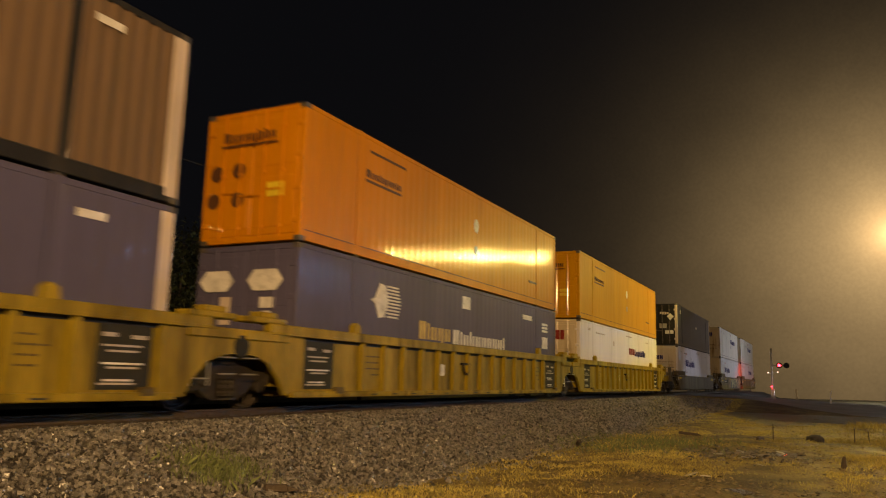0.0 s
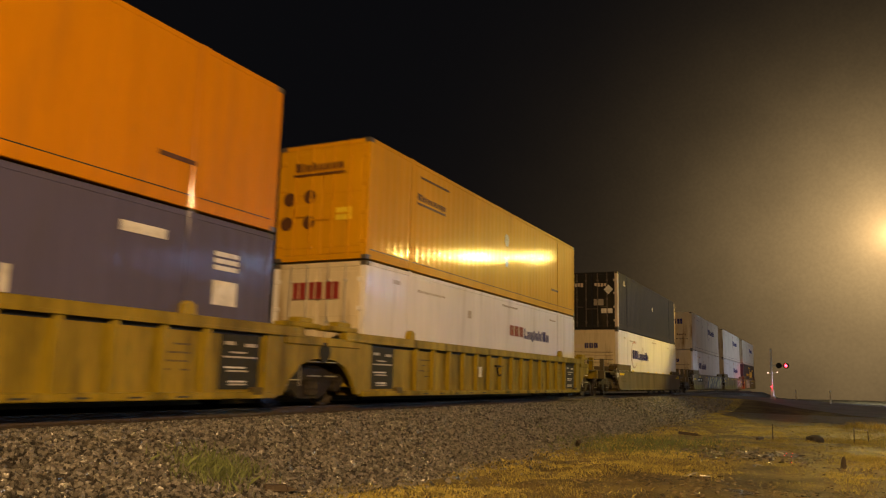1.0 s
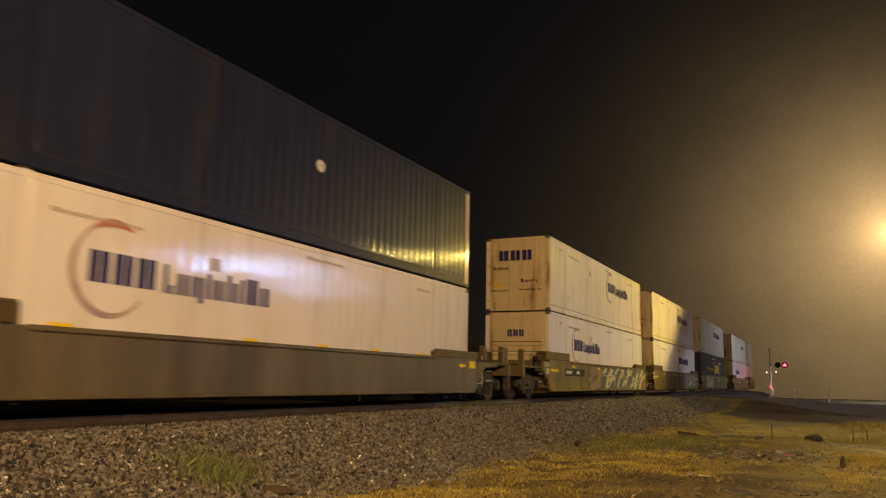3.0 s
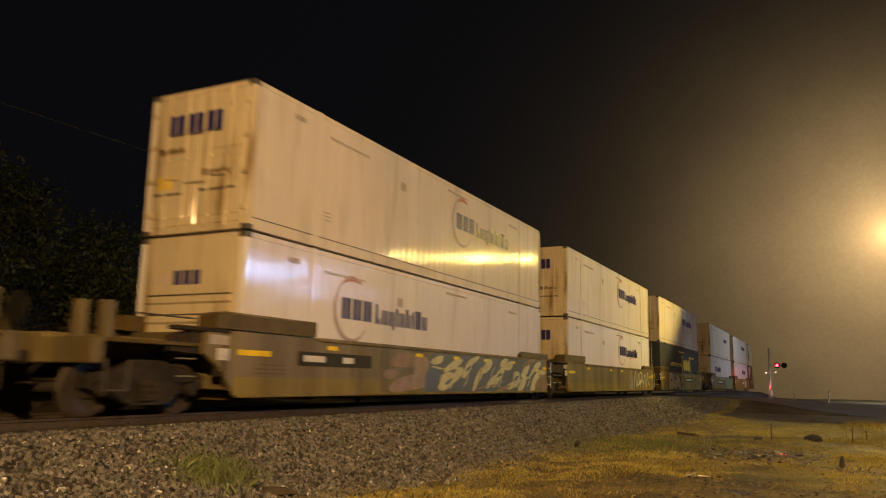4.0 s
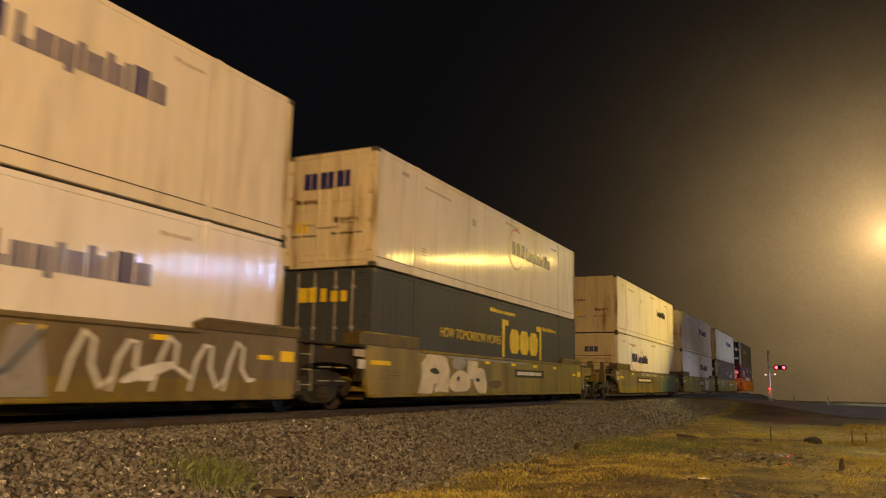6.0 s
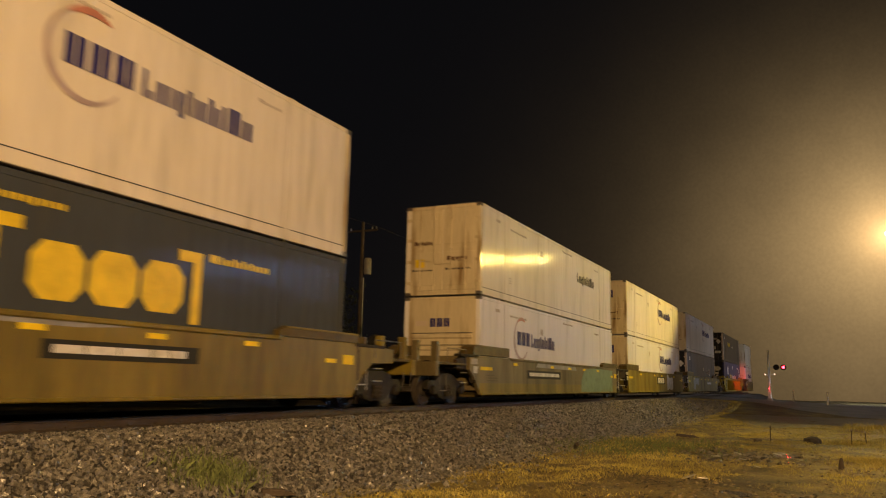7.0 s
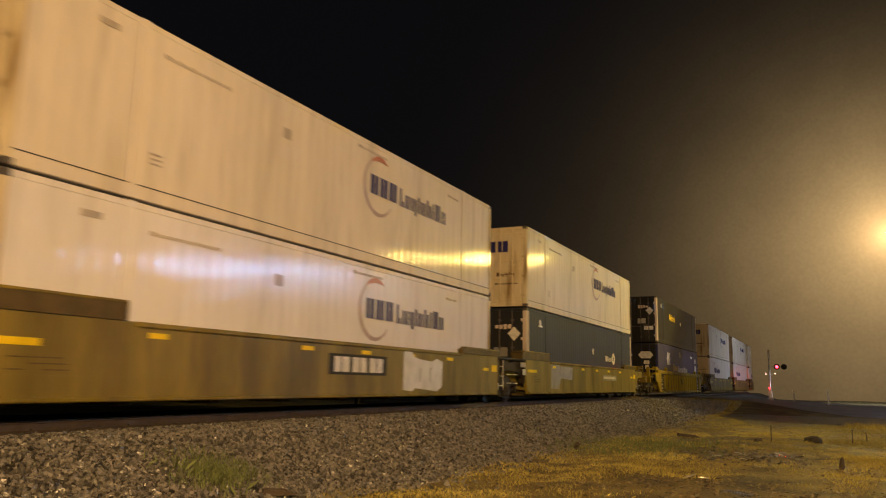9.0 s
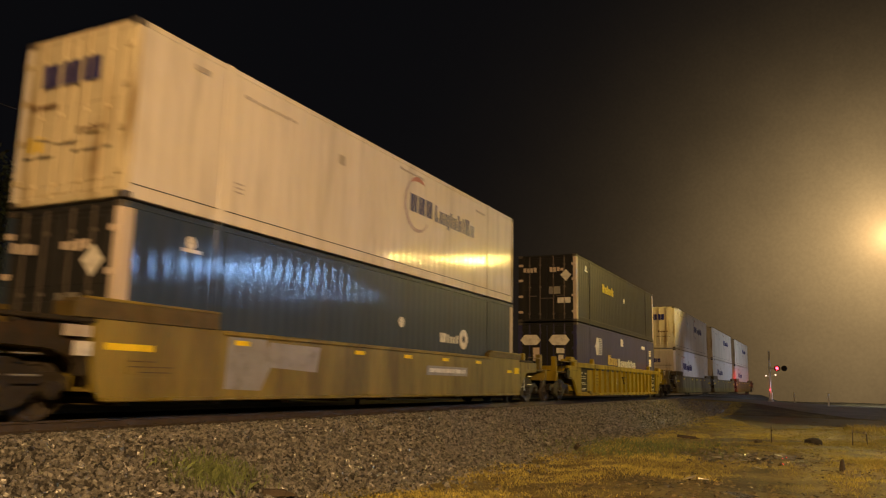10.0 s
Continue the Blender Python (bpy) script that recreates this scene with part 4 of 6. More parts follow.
def railroad_box(base, label):
    """The dark grey container with a slogan and a yellow bracketed emblem."""
    ob = container(label, base, SLATE, "door", pitch=0.31, depth=0.005)
    curve = bpy.data.curves.new("slogan", "FONT")
    curve.body, curve.size, curve.extrude = "HOW TOMORROW MOVES", 0.40, 0.002
    text = bpy.data.objects.new("slogan_text", curve)
    scene.collection.objects.link(text)
    dep = bpy.context.evaluated_depsgraph_get()
    me = bpy.data.meshes.new_from_object(text.evaluated_get(dep))
    bpy.data.objects.remove(text)
    wide = max(v.co.x for v in me.vertices)
    me.transform(pose(WIDE + 0.004, 3.55, 1.50, 90, 0, 90) @ Matrix.Diagonal((4.35 / wide, 0.95, 1, 1)))
    me.materials.clear()
    me.materials.append(MARK_YELLOW)
    for islet in islands(me):
        letter = new("letter", islet)
        letter.parent = ob
    for a, b in ((8.15, 1), (11.75, -1)):
        outline = [(a - b * 0.10, 1.12), (a + b * 0.10, 1.12), (a + b * 0.10, 2.14), (a + b * 0.42, 2.14), (a + b * 0.42, 2.32), (a - b * 0.10, 2.32)]
        part("marking", Solid().prism(outline, "x", WIDE, WIDE + 0.007), MARK_YELLOW, ob, "yellow bracket")
    for y in (8.72, 9.66, 10.60):
        part("marking", Solid().prism([(y, 1.46), (y + 0.18, 1.26), (y + 0.68, 1.26), (y + 0.86, 1.46), (y + 0.86, 1.86), (y + 0.68, 2.06), (y + 0.18, 2.06), (y, 1.86)], "x", WIDE, WIDE + 0.007), MARK_YELLOW, ob, "large yellow logo block")
    wordmark(ob, 7.0, 9.2, 2.50, 2.62, 10, MARK_YELLOW, seed=9)
    wordmark(ob, 12.0, 13.6, 2.20, 2.34, 8, MARK_YELLOW, seed=10)
    end_mark(ob, -0.8, 0.7, 2.1, 2.45, 3, MARK_YELLOW, y=-0.072, seed=5, label="yellow logo blocks")
    end_mark(ob, -0.9, 0.9, 0.7, 0.85, 8, POST_WHITE, seed=6)
    return ob


# running gear
SPIN = []


def truck_parts(car, y):
    """A two-axle truck: bolster, side frames with springs, turning wheelsets."""
    truck = part("truck", lambda: Solid().box(-1.0, 1.0, -0.24, 0.24, 0.42, 0.74, 0.05).lathe((0, 0, 0.74), "z", [(0.28, 0), (0.28, 0.10), (0.2, 0.16)], 18)
                 .box(-0.5, 0.5, -0.85, 0.85, 0.50, 0.56, 0.02), TRUCK, car, "grimy cast steel truck", key="truck", at=pose(0, y, 0))
    for side in (-1, 1):
        def frame_mesh(side=side):
            outline = [(-1.18, 0.44), (-1.18, 0.60), (-1.0, 0.68), (-0.72, 0.66), (-0.50, 0.78), (-0.26, 0.86), (0.26, 0.86), (0.50, 0.78), (0.72, 0.66), (1.0, 0.68),
                       (1.18, 0.60), (1.18, 0.44), (0.98, 0.38), (0.70, 0.40), (0.46, 0.22), (0.30, 0.17), (-0.30, 0.17), (-0.46, 0.22), (-0.70, 0.40), (-0.98, 0.38)]
            x0, x1 = sorted((side * 0.96, side * 1.10))
            s = Solid().prism(outline, "x", x0, x1)
            for a in (-0.88, 0.88):
                s.lathe((side * 1.12, a, 0.42), "x", [(0.13, -0.06), (0.13, 0.05), (0.09, 0.075)], 14)
            return s
        part("side_frame", frame_mesh, TRUCK, truck, key=("sf", side))
        for k in (-0.13, 0.0, 0.13):
            part("spring", lambda: Solid().lathe((side * 1.13, k, 0.24), "z", [(0.055, 0), (0.062, 0.05), (0.05, 0.09), (0.062, 0.14), (0.05, 0.19), (0.062, 0.24), (0.055, 0.30)], 10), TRUCK, truck, key=("spring", side, k))
    for a in (-0.88, 0.88):
        def wheels():
            s = Solid().lathe((0, 0, 0), "x", [(0.08, -0.95), (0.08, 0.95)], 12)
            for side in (-1, 1):
                s.lathe((side * 0.755, 0, 0), "x", [(0.13, -side * 0.06), (0.16, -side * 0.05), (0.34, -side * 0.045), (0.46, -side * 0.05), (0.46, -side * 0.02), (0.425, 0.0), (0.42, side * 0.07),
                                                     (0.36, side * 0.075), (0.33, side * 0.045), (0.17, side * 0.03), (0.15, side * 0.09), (0.09, side * 0.10)], 28)
            for i in range(6):
                t = i * math.pi / 3
                for side in (-1, 1):
                    s.box(side * 0.80 - 0.008, side * 0.80 + 0.008, 0.25 * math.cos(t) - 0.03, 0.25 * math.cos(t) + 0.03, 0.25 * math.sin(t) - 0.03, 0.25 * math.sin(t) + 0.03, 0.004)
            return s
        w = part("wheelset", wheels, TREAD, truck, "worn steel wheels on one axle", key="wheelset", at=pose(0, a, 0.42))
        SPIN.append((w, a))
    return truck


def ladder(car, x, y, z0, z1, material):
    s = Solid().rod((x, y - 0.2, z0), (x, y - 0.2, z1), 0.016).rod((x, y + 0.2, z0), (x, y + 0.2, z1), 0.016)
    k = z0 + 0.12
    while k < z1:
        s.rod((x, y - 0.2, k), (x, y + 0.2, k), 0.013)
        k += 0.30
    return part("ladder", s, material, car)


def stencil(car, y0, y1, z0, z1, x, seed, back=STENCIL, ink=MARK_WHITE, rows=3):
    """A dark stencil panel with unreadable pale lines."""
    panel = part("stencil_panel", Solid().box(x, x + 0.006, y0, y1, z0, z1, 0.001), back, car, "dark stencil panel")
    rng = random.Random(seed)
    s = Solid()
    h = (z1 - z0) / rows
    for i in range(rows):
        a = y0 + 0.06 * (y1 - y0)
        while a < y1 - 0.12 * (y1 - y0):
            b = min(y1 - 0.05 * (y1 - y0), a + rng.uniform(0.10, 0.28) * (y1 - y0) + 0.03)
            if rng.random() < 0.78:
                s.box(x + 0.004, x + 0.010, a, b, z0 + i * h + 0.30 * h, z0 + i * h + (0.52 if rows > 1 else 0.74) * h, 0.001)
            a = b + 0.03
    if s.v:
        tagged(part("marking", s, ink, panel), kind="stuff")


def load_panel(car, y0, y1, x, seed):
    """A dark stencil panel: two small plates on top, faint lines, thin white lines below."""
    panel = part("stencil_panel", Solid().box(x, x + 0.006, y0, y1, 0.36, 1.30, 0.001), STENCIL, car, "dark grey stencil panel")
    w = y1 - y0
    for a, b, c, d in ((0.10, 0.34, 1.12, 1.18), (0.62, 0.90, 1.10, 1.16)):
        part("plate", Solid().box(x + 0.004, x + 0.010, y0 + a * w, y0 + b * w, c, d, 0.001), MARK_FAINT, panel)
    rng = random.Random(seed)
    for z, ink in ((0.98, MARK_FAINT), (0.90, MARK_FAINT), (0.72, MARK_WHITE), (0.66, MARK_FAINT), (0.48, MARK_WHITE), (0.43, MARK_FAINT)):
        a = rng.uniform(0.08, 0.25)
        part("marking", Solid().box(x + 0.004, x + 0.010, y0 + a * w, y0 + rng.uniform(0.6, 0.92) * w, z, z + 0.030, 0.001), ink, panel)


def car_ends(car, skin, front, rear):
    """Floor, cross beams, end decks, trucks, couplers. front and rear: coupled or joined."""
    part("floor", lambda: Solid().box(-1.28, 1.28, 0.1, 16.05, 0.30, 0.34, 0.006), DECK, car, key="floor")
    for i in range(9):
        y = 0.35 + 1.93 * i
        part("cross_beam", lambda: Solid().box(-1.29, 1.29, -0.12, 0.12, 0.20, 0.362, 0.01), DECK, car, key="beam", at=pose(0, y, 0))
    for kind, face, sign in ((front, 0.0, -1), (rear, LENGTH, 1)):
        def y_(d):
            return face + sign * d
        lo, hi = sorted((y_(0.10), y_(0.18)))
        part("end_bulkhead", Solid().box(-1.28, 1.28, lo, hi, 0.40, 1.42, 0.01), skin, car)
        reach = 3.15 if kind == "coupled" else 1.55
        lo, hi = sorted((y_(0.18), y_(reach)))
        part("end_sill", Solid().box(-0.42, 0.42, lo, hi, 0.88, 1.24, 0.03).box(-1.15, 1.15, y_(0.9) - 0.25, y_(0.9) + 0.25, 0.98, 1.18, 0.03), skin, car)
        if kind == "coupled":
            part("end_deck", Solid().box(-1.36, 1.36, *sorted((y_(1.0), y_(3.0))), 1.10, 1.16, 0.01), DECK, car, "oily steel end deck")
            part("end_beam", Solid().box(-1.42, 1.42, *sorted((y_(2.95), y_(3.15))), 0.78, 1.16, 0.02), skin, car)
            for u in (-1.2, 0.6, 1.22):
                part("end_post", Solid().box(u - 0.09, u + 0.09, *sorted((y_(2.62 + 0.08 * u), y_(2.80 + 0.08 * u))), 1.10, 1.78 - 0.06 * u, 0.015), skin, car)
            part("brake_wheel", Solid().lathe((-0.55, y_(3.0), 1.62), "y", [(0.26, -0.02), (0.28, 0.0), (0.26, 0.02)], 24).rod((-0.55, y_(3.0), 1.1), (-0.55, y_(3.0), 1.62), 0.03), DARK_METAL, car)
            part("coupler", Solid().box(-0.10, 0.10, *sorted((y_(3.1), y_(3.75))), 0.76, 0.96, 0.03).box(-0.20, 0.20, *sorted((y_(3.62), y_(3.93))), 0.70, 1.02, 0.06), TRUCK, car, "rusty knuckle coupler")
            part("air_hose", Solid().rod((0.35, y_(3.12), 0.80), (0.30, y_(3.55), 0.42), 0.025).rod((0.30, y_(3.55), 0.42), (0.2, y_(3.9), 0.45), 0.025), DARK_METAL, car)
            part("grab_rail", Solid().rod((1.40, y_(1.2), 1.55), (1.40, y_(2.4), 1.55), 0.014).rod((1.40, y_(1.2), 1.14), (1.40, y_(1.2), 1.55), 0.014).rod((1.40, y_(2.4), 1.14), (1.40, y_(2.4), 1.55), 0.014)
, CASTING, car)
            part("stirrup", Solid().rod((1.42, y_(2.9), 0.40), (1.42, y_(2.5), 0.40), 0.014).rod((1.42, y_(2.9), 0.40), (1.42, y_(2.9), 0.85), 0.014).rod((1.42, y_(2.5), 0.40), (1.42, y_(2.5), 0.85), 0.014), CASTING, car)
            truck_parts(car, y_(1.80))
        else:
            part("articulation", Solid().lathe((0, y_(1.62), 0.86), "z", [(0.30, 0), (0.34, 0.1), (0.34, 0.3), (0.22, 0.42)], 18), TRUCK, car, "cast articulated joint")
            if sign < 0:
                truck_parts(car, y_(1.63))
        if sign > 0:
            ladder(car, 1.36, y_(0.74), 0.42, 1.34, GALV)
        for z in (0.62, 0.90):
            part("step", Solid().rod((1.40, y_(1.15), z), (1.40, y_(1.55), z), 0.014), GALV, car)
        if sign < 0:
            part("placard", Solid().box(1.40, 1.412, *sorted((y_(0.40), y_(0.85))), 1.16, 1.32, 0.001), MARK_FAINT, car)


def ribbed_car(base, label, front, rear, skin=CAR_YELLOW, seed=1):
    car = tagged(new("well_car"), label, "rail car", "well cars of the train")
    car.matrix_basis = base
    for side in (-1, 1):
        def xs(a, b):
            return sorted((side * a, side * b))
        part("top_chord", lambda: Solid().box(*xs(1.27, 1.47), -0.9, 17.05, 1.40, 1.56, 0.02).box(*xs(1.44, 1.475), -0.9, 17.05, 1.36, 1.42, 0.006), skin, car, key=("chord", side))
        part("side_sheet", lambda: Solid().box(*xs(1.30, 1.345), 0.0, 16.15, 0.28, 1.41, 0.006), skin, car, key=("sheet", side))
        part("bottom_chord", lambda: Solid().box(*xs(1.29, 1.46), -0.15, 16.3, 0.20, 0.32, 0.015), skin, car, key=("bottom", side))
        for i in range(14):
            part("rib", lambda: Solid().prism([(-0.055, 0.31), (0.055, 0.31), (0.055, 1.41), (-0.055, 1.41)], "x", *xs(1.34, 1.445)), skin, car, key=("rib", side), at=pose(0, 2.35 + 0.93 * i, 0))
        for face, sign, k in ((0.0, -1, "f"), (LENGTH, 1, "r")):
            def arch():
                y = lambda d: face + sign * d
                pts = [(y(-0.2), 0.25), (y(0.35), 0.25), (y(0.55), 0.55), (y(0.85), 0.82), (y(1.25), 0.95), (y(1.62), 0.97), (y(1.62), 1.40), (y(-0.2), 1.41)]
                s = Solid().prism(pts, "x", *xs(1.33, 1.42))
                s.box(*xs(1.30, 1.46), *sorted((y(0.35), y(1.55))), 1.22, 1.40, 0.02)
                return s
            part("end_plate", arch, skin, car, key=("arch", side, k))
        for y in (2.05, 14.0):
            part("guide_block", lambda: Solid().prism([(-0.14, 1.55), (0.14, 1.55), (0.11, 1.72), (-0.02, 1.78), (-0.11, 1.72)], "x", *xs(1.30, 1.44)), skin, car, key=("guide", side), at=pose(0, y, 0))
    car_ends(car, skin, front, rear)
    for y in (2.52, 13.52):
        stencil(car, y, y + 0.66, 0.62, 1.16, 1.346, seed + int(y), back=skin, ink=DECK, rows=4)
    load_panel(car, 0.30, 1.30, 1.346, seed)
    load_panel(car, 14.85, 15.85, 1.346, seed + 1)
    # dark slot strip that also paints the shadow under the top chord
    part("chord_slot_shade", lambda: Solid().box(1.345, 1.352, 0.1, 16.0, 1.30, 1.375, 0.001), SEAM_AND_SHADE, car, key="slot")
    for y in (-0.95, 17.1):
        part("end_casting", lambda: Solid().box(1.05, 1.43, -0.55, 0.55, 1.555, 1.66, 0.02).box(1.15, 1.40, -0.22, 0.30, 1.65, 1.76, 0.02), skin, car, key="cast", at=pose(0, y, 0))
    part("joint_pin", Solid().lathe((1.40, -1.62, 1.10), "x", [(0.20, -0.1), (0.20, 0.028), (0.12, 0.03)], 18), DARK_METAL, car)
    part("reflector", Solid().box(1.345, 1.352, 6.15, 6.55, 0.70, 1.0, 0.001), MARK_WHITE, car)
    hose = Solid()
    loop = [(1.42, 7.8 + 0.20 * math.cos(math.pi * k / 10), 1.02 - 0.26 * math.sin(math.pi * k / 10)) for k in range(11)]
    for a, b in zip(loop, loop[1:]):
        hose.rod(a, b, 0.028)
    part("air_hose", hose.box(1.34, 1.44, 7.54, 8.06, 1.02, 1.08, 0.01), TRUCK, car, "hanging loop of black hose")
    for i in range(13):
        part("drain_slot", lambda: Solid().box(1.455, 1.463, -0.13, 0.13, 0.235, 0.262, 0.001), SEAM_AND_SHADE, car, key="drain", at=pose(0, 2.8 + 0.93 * i, 0))
    for y in (1.3, 15.6):
        part("bracket", Solid().box(1.36, 1.47, y, y + 0.3, 0.26, 0.40, 0.02), DECK, car)
    return car


def smooth_car(base, label, front, rear, skin=CAR_TAN, sill=1.38, seed=1, lower=None):
    car = tagged(new("well_car"), label, "rail car", "well cars of the train")
    car.matrix_basis = base
    for side in (-1, 1):
        def xs(a, b):
            return sorted((side * a, side * b))

        def sheet():
            tail = [(16.45, 0.28), (16.85, 0.72), (17.25, 1.02), (18.2, 1.04), (18.2, sill - 0.02), (16.9, sill + 0.05)] if rear == "coupled" else [(16.42, 0.28), (16.55, 0.40), (16.55, sill + 0.05)]
            pts = [(-0.12, 0.28)] + tail + ([(-0.95, sill + 0.03), (-0.95, 1.0), (-0.62, 0.80)] if front == "coupled" else [(-0.36, sill + 0.05), (-0.36, 0.92), (-0.28, 0.55)])
            return Solid().prism(pts, "x", *xs(1.31, 1.40))
        part("side_sill", sheet, skin, car, key=("sill", side, sill, front, rear))
        for k, (e, d) in enumerate(((-0.36, -1), (16.55, 1))):
            def bracket():
                arch = [(0.0, 0.50), (0.10, 0.66), (0.32, 0.86), (0.62, 0.98), (1.34, 1.02), (1.34, 1.26), (0.80, sill + 0.03), (0.0, sill + 0.03)]
                s = Solid().prism([(e + d * (u - 0.05), w) for u, w in arch], "x", *xs(1.22, 1.31))
                s.box(*xs(1.20, 1.40), *sorted((e + d * 0.05, e + d * 0.17)), 0.62, sill + 0.02, 0.01)
                s.box(*xs(1.20, 1.42), *sorted((e - d * 0.02, e + d * 1.25)), sill - 0.02, sill + 0.05, 0.015)
                return s
            part("end_bracket", bracket, END_STEEL, car, "dark steel end bracket", key=("bracket", side, k, sill))
        part("bottom_flange", lambda: Solid().box(*xs(1.29, 1.46), -0.10, 16.4, 0.265, 0.33, 0.015), lower or skin, car, key=("flange", side))
        part("lower_band", lambda: Solid().box(*xs(1.39, 1.4015), -0.20, 16.42, 0.32, 0.62, 0.001), lower or skin, car, key=("band", side))
        part("top_chord", lambda: Solid().box(*xs(1.29, 1.44), 2.3, 13.9, sill - 0.03, sill + 0.055, 0.02), skin, car, key=("chord", side, sill))
        for k, (a, b, h) in enumerate(((-0.75, 2.12, 0.34), (13.85, 16.6, 0.24))):
            part("raised_deck", lambda: Solid().prism([(a, sill + 0.055), (b, sill + 0.055), (b, sill + h - 0.02), (b - 0.06, sill + h), (a + 0.2, sill + h), (a, sill + h - 0.08)], "x", *xs(1.02, 1.43)), DECK, car, key=("deck", side, k, sill))
            part("deck_edge", lambda: Solid().box(*xs(1.30, 1.445), a + 0.2, b - 0.02, sill + h - 0.03, sill + h + 0.012, 0.006), skin, car, key=("edge", side, k, sill))
    car_ends(car, skin, front, rear)
    part("reflector", Solid().box(1.40, 1.409, -0.15, 0.75, 1.00, 1.10, 0.001), REFLECTOR, car, "amber reflective strip")
    for y in (2.75, 6.6, 8.8, 10.9, 13.1, 15.6):
        part("reflector", lambda: Solid().box(1.40, 1.409, -0.19, 0.19, 0, 0.085, 0.001), REFLECTOR, car, key="tape", at=pose(0, y, 1.20 if y < 15 else 0.98))
    part("placard", Solid().box(1.395, 1.408, -0.66, -0.37, 0.90, 1.10, 0.001), MARK_WHITE, car)
    part("reflector", Solid().box(1.40, 1.409, 16.05, 16.45, 0.96, 1.16, 0.001), REFLECTOR, car)
    stencil(car, 0.25, 1.25, 0.66, 0.90, 1.400, seed, back=skin, ink=DECK, rows=3)
    return car


def blob(car, pts, material, x=1.412, label=""):
    """A flat spray-painted patch on the near side."""
    return part("graffiti", Solid().prism(pts, "x", x, x + 0.003), material, car, label)


def round_blob(car, y, z, ry, rz, material, x=1.416, seed=0, tilt=0.0, label=""):
    rng = random.Random(seed)
    a0, a1 = rng.random() * 6, rng.random() * 6
    pts = []
    for i in range(20):
        a = 2 * math.pi * i / 20
        r = 1 + 0.14 * math.sin(2 * a + a0) + 0.08 * math.sin(3 * a + a1)
        u, w = ry * r * math.cos(a), rz * r * math.sin(a)
        pts.append((y + u * math.cos(tilt) - w * math.sin(tilt), min(1.42, max(0.25, z + u * math.sin(tilt) + w * math.cos(tilt)))))
    return part("graffiti", Solid().prism(pts, "x", x, x + 0.003), material, car, label)


def stroke(car, pts, width, material, x=1.420, label=""):
    """A sprayed line: one ribbon along a path, blunt at its ends."""
    rims = ([], [])
    for k, p in enumerate(pts):
        p = Vector(p)
        d = (Vector(pts[min(k + 1, len(pts) - 1)]) - Vector(pts[max(k - 1, 0)])).normalized()
        w = width / 2 * (0.7 if k in (0, len(pts) - 1) else 1.0)
        rims[0].append((p.x - d.y * w, p.y + d.x * w))
        rims[1].append((p.x + d.y * w, p.y - d.x * w))
    return part("graffiti", Solid().prism(rims[0] + rims[1][::-1], "x", x, x + 0.003), material, car, label)


START = [-7.25, 12.17, 31.59, 55.14, 78.69, 98.10, 117.52, 141.07, 160.48, 179.90, 203.45, 227.00, 246.42, 265.83, 289.38]
TRAIN = []


def place(i, z=0.0):
    return pose(TRACK, START[i], z)


LOW, HIGH = FLOOR_Z, FLOOR_Z + TALL + 0.030


def ride(ob, i, z):
    TRAIN.append((ob, i, z))
    return ob


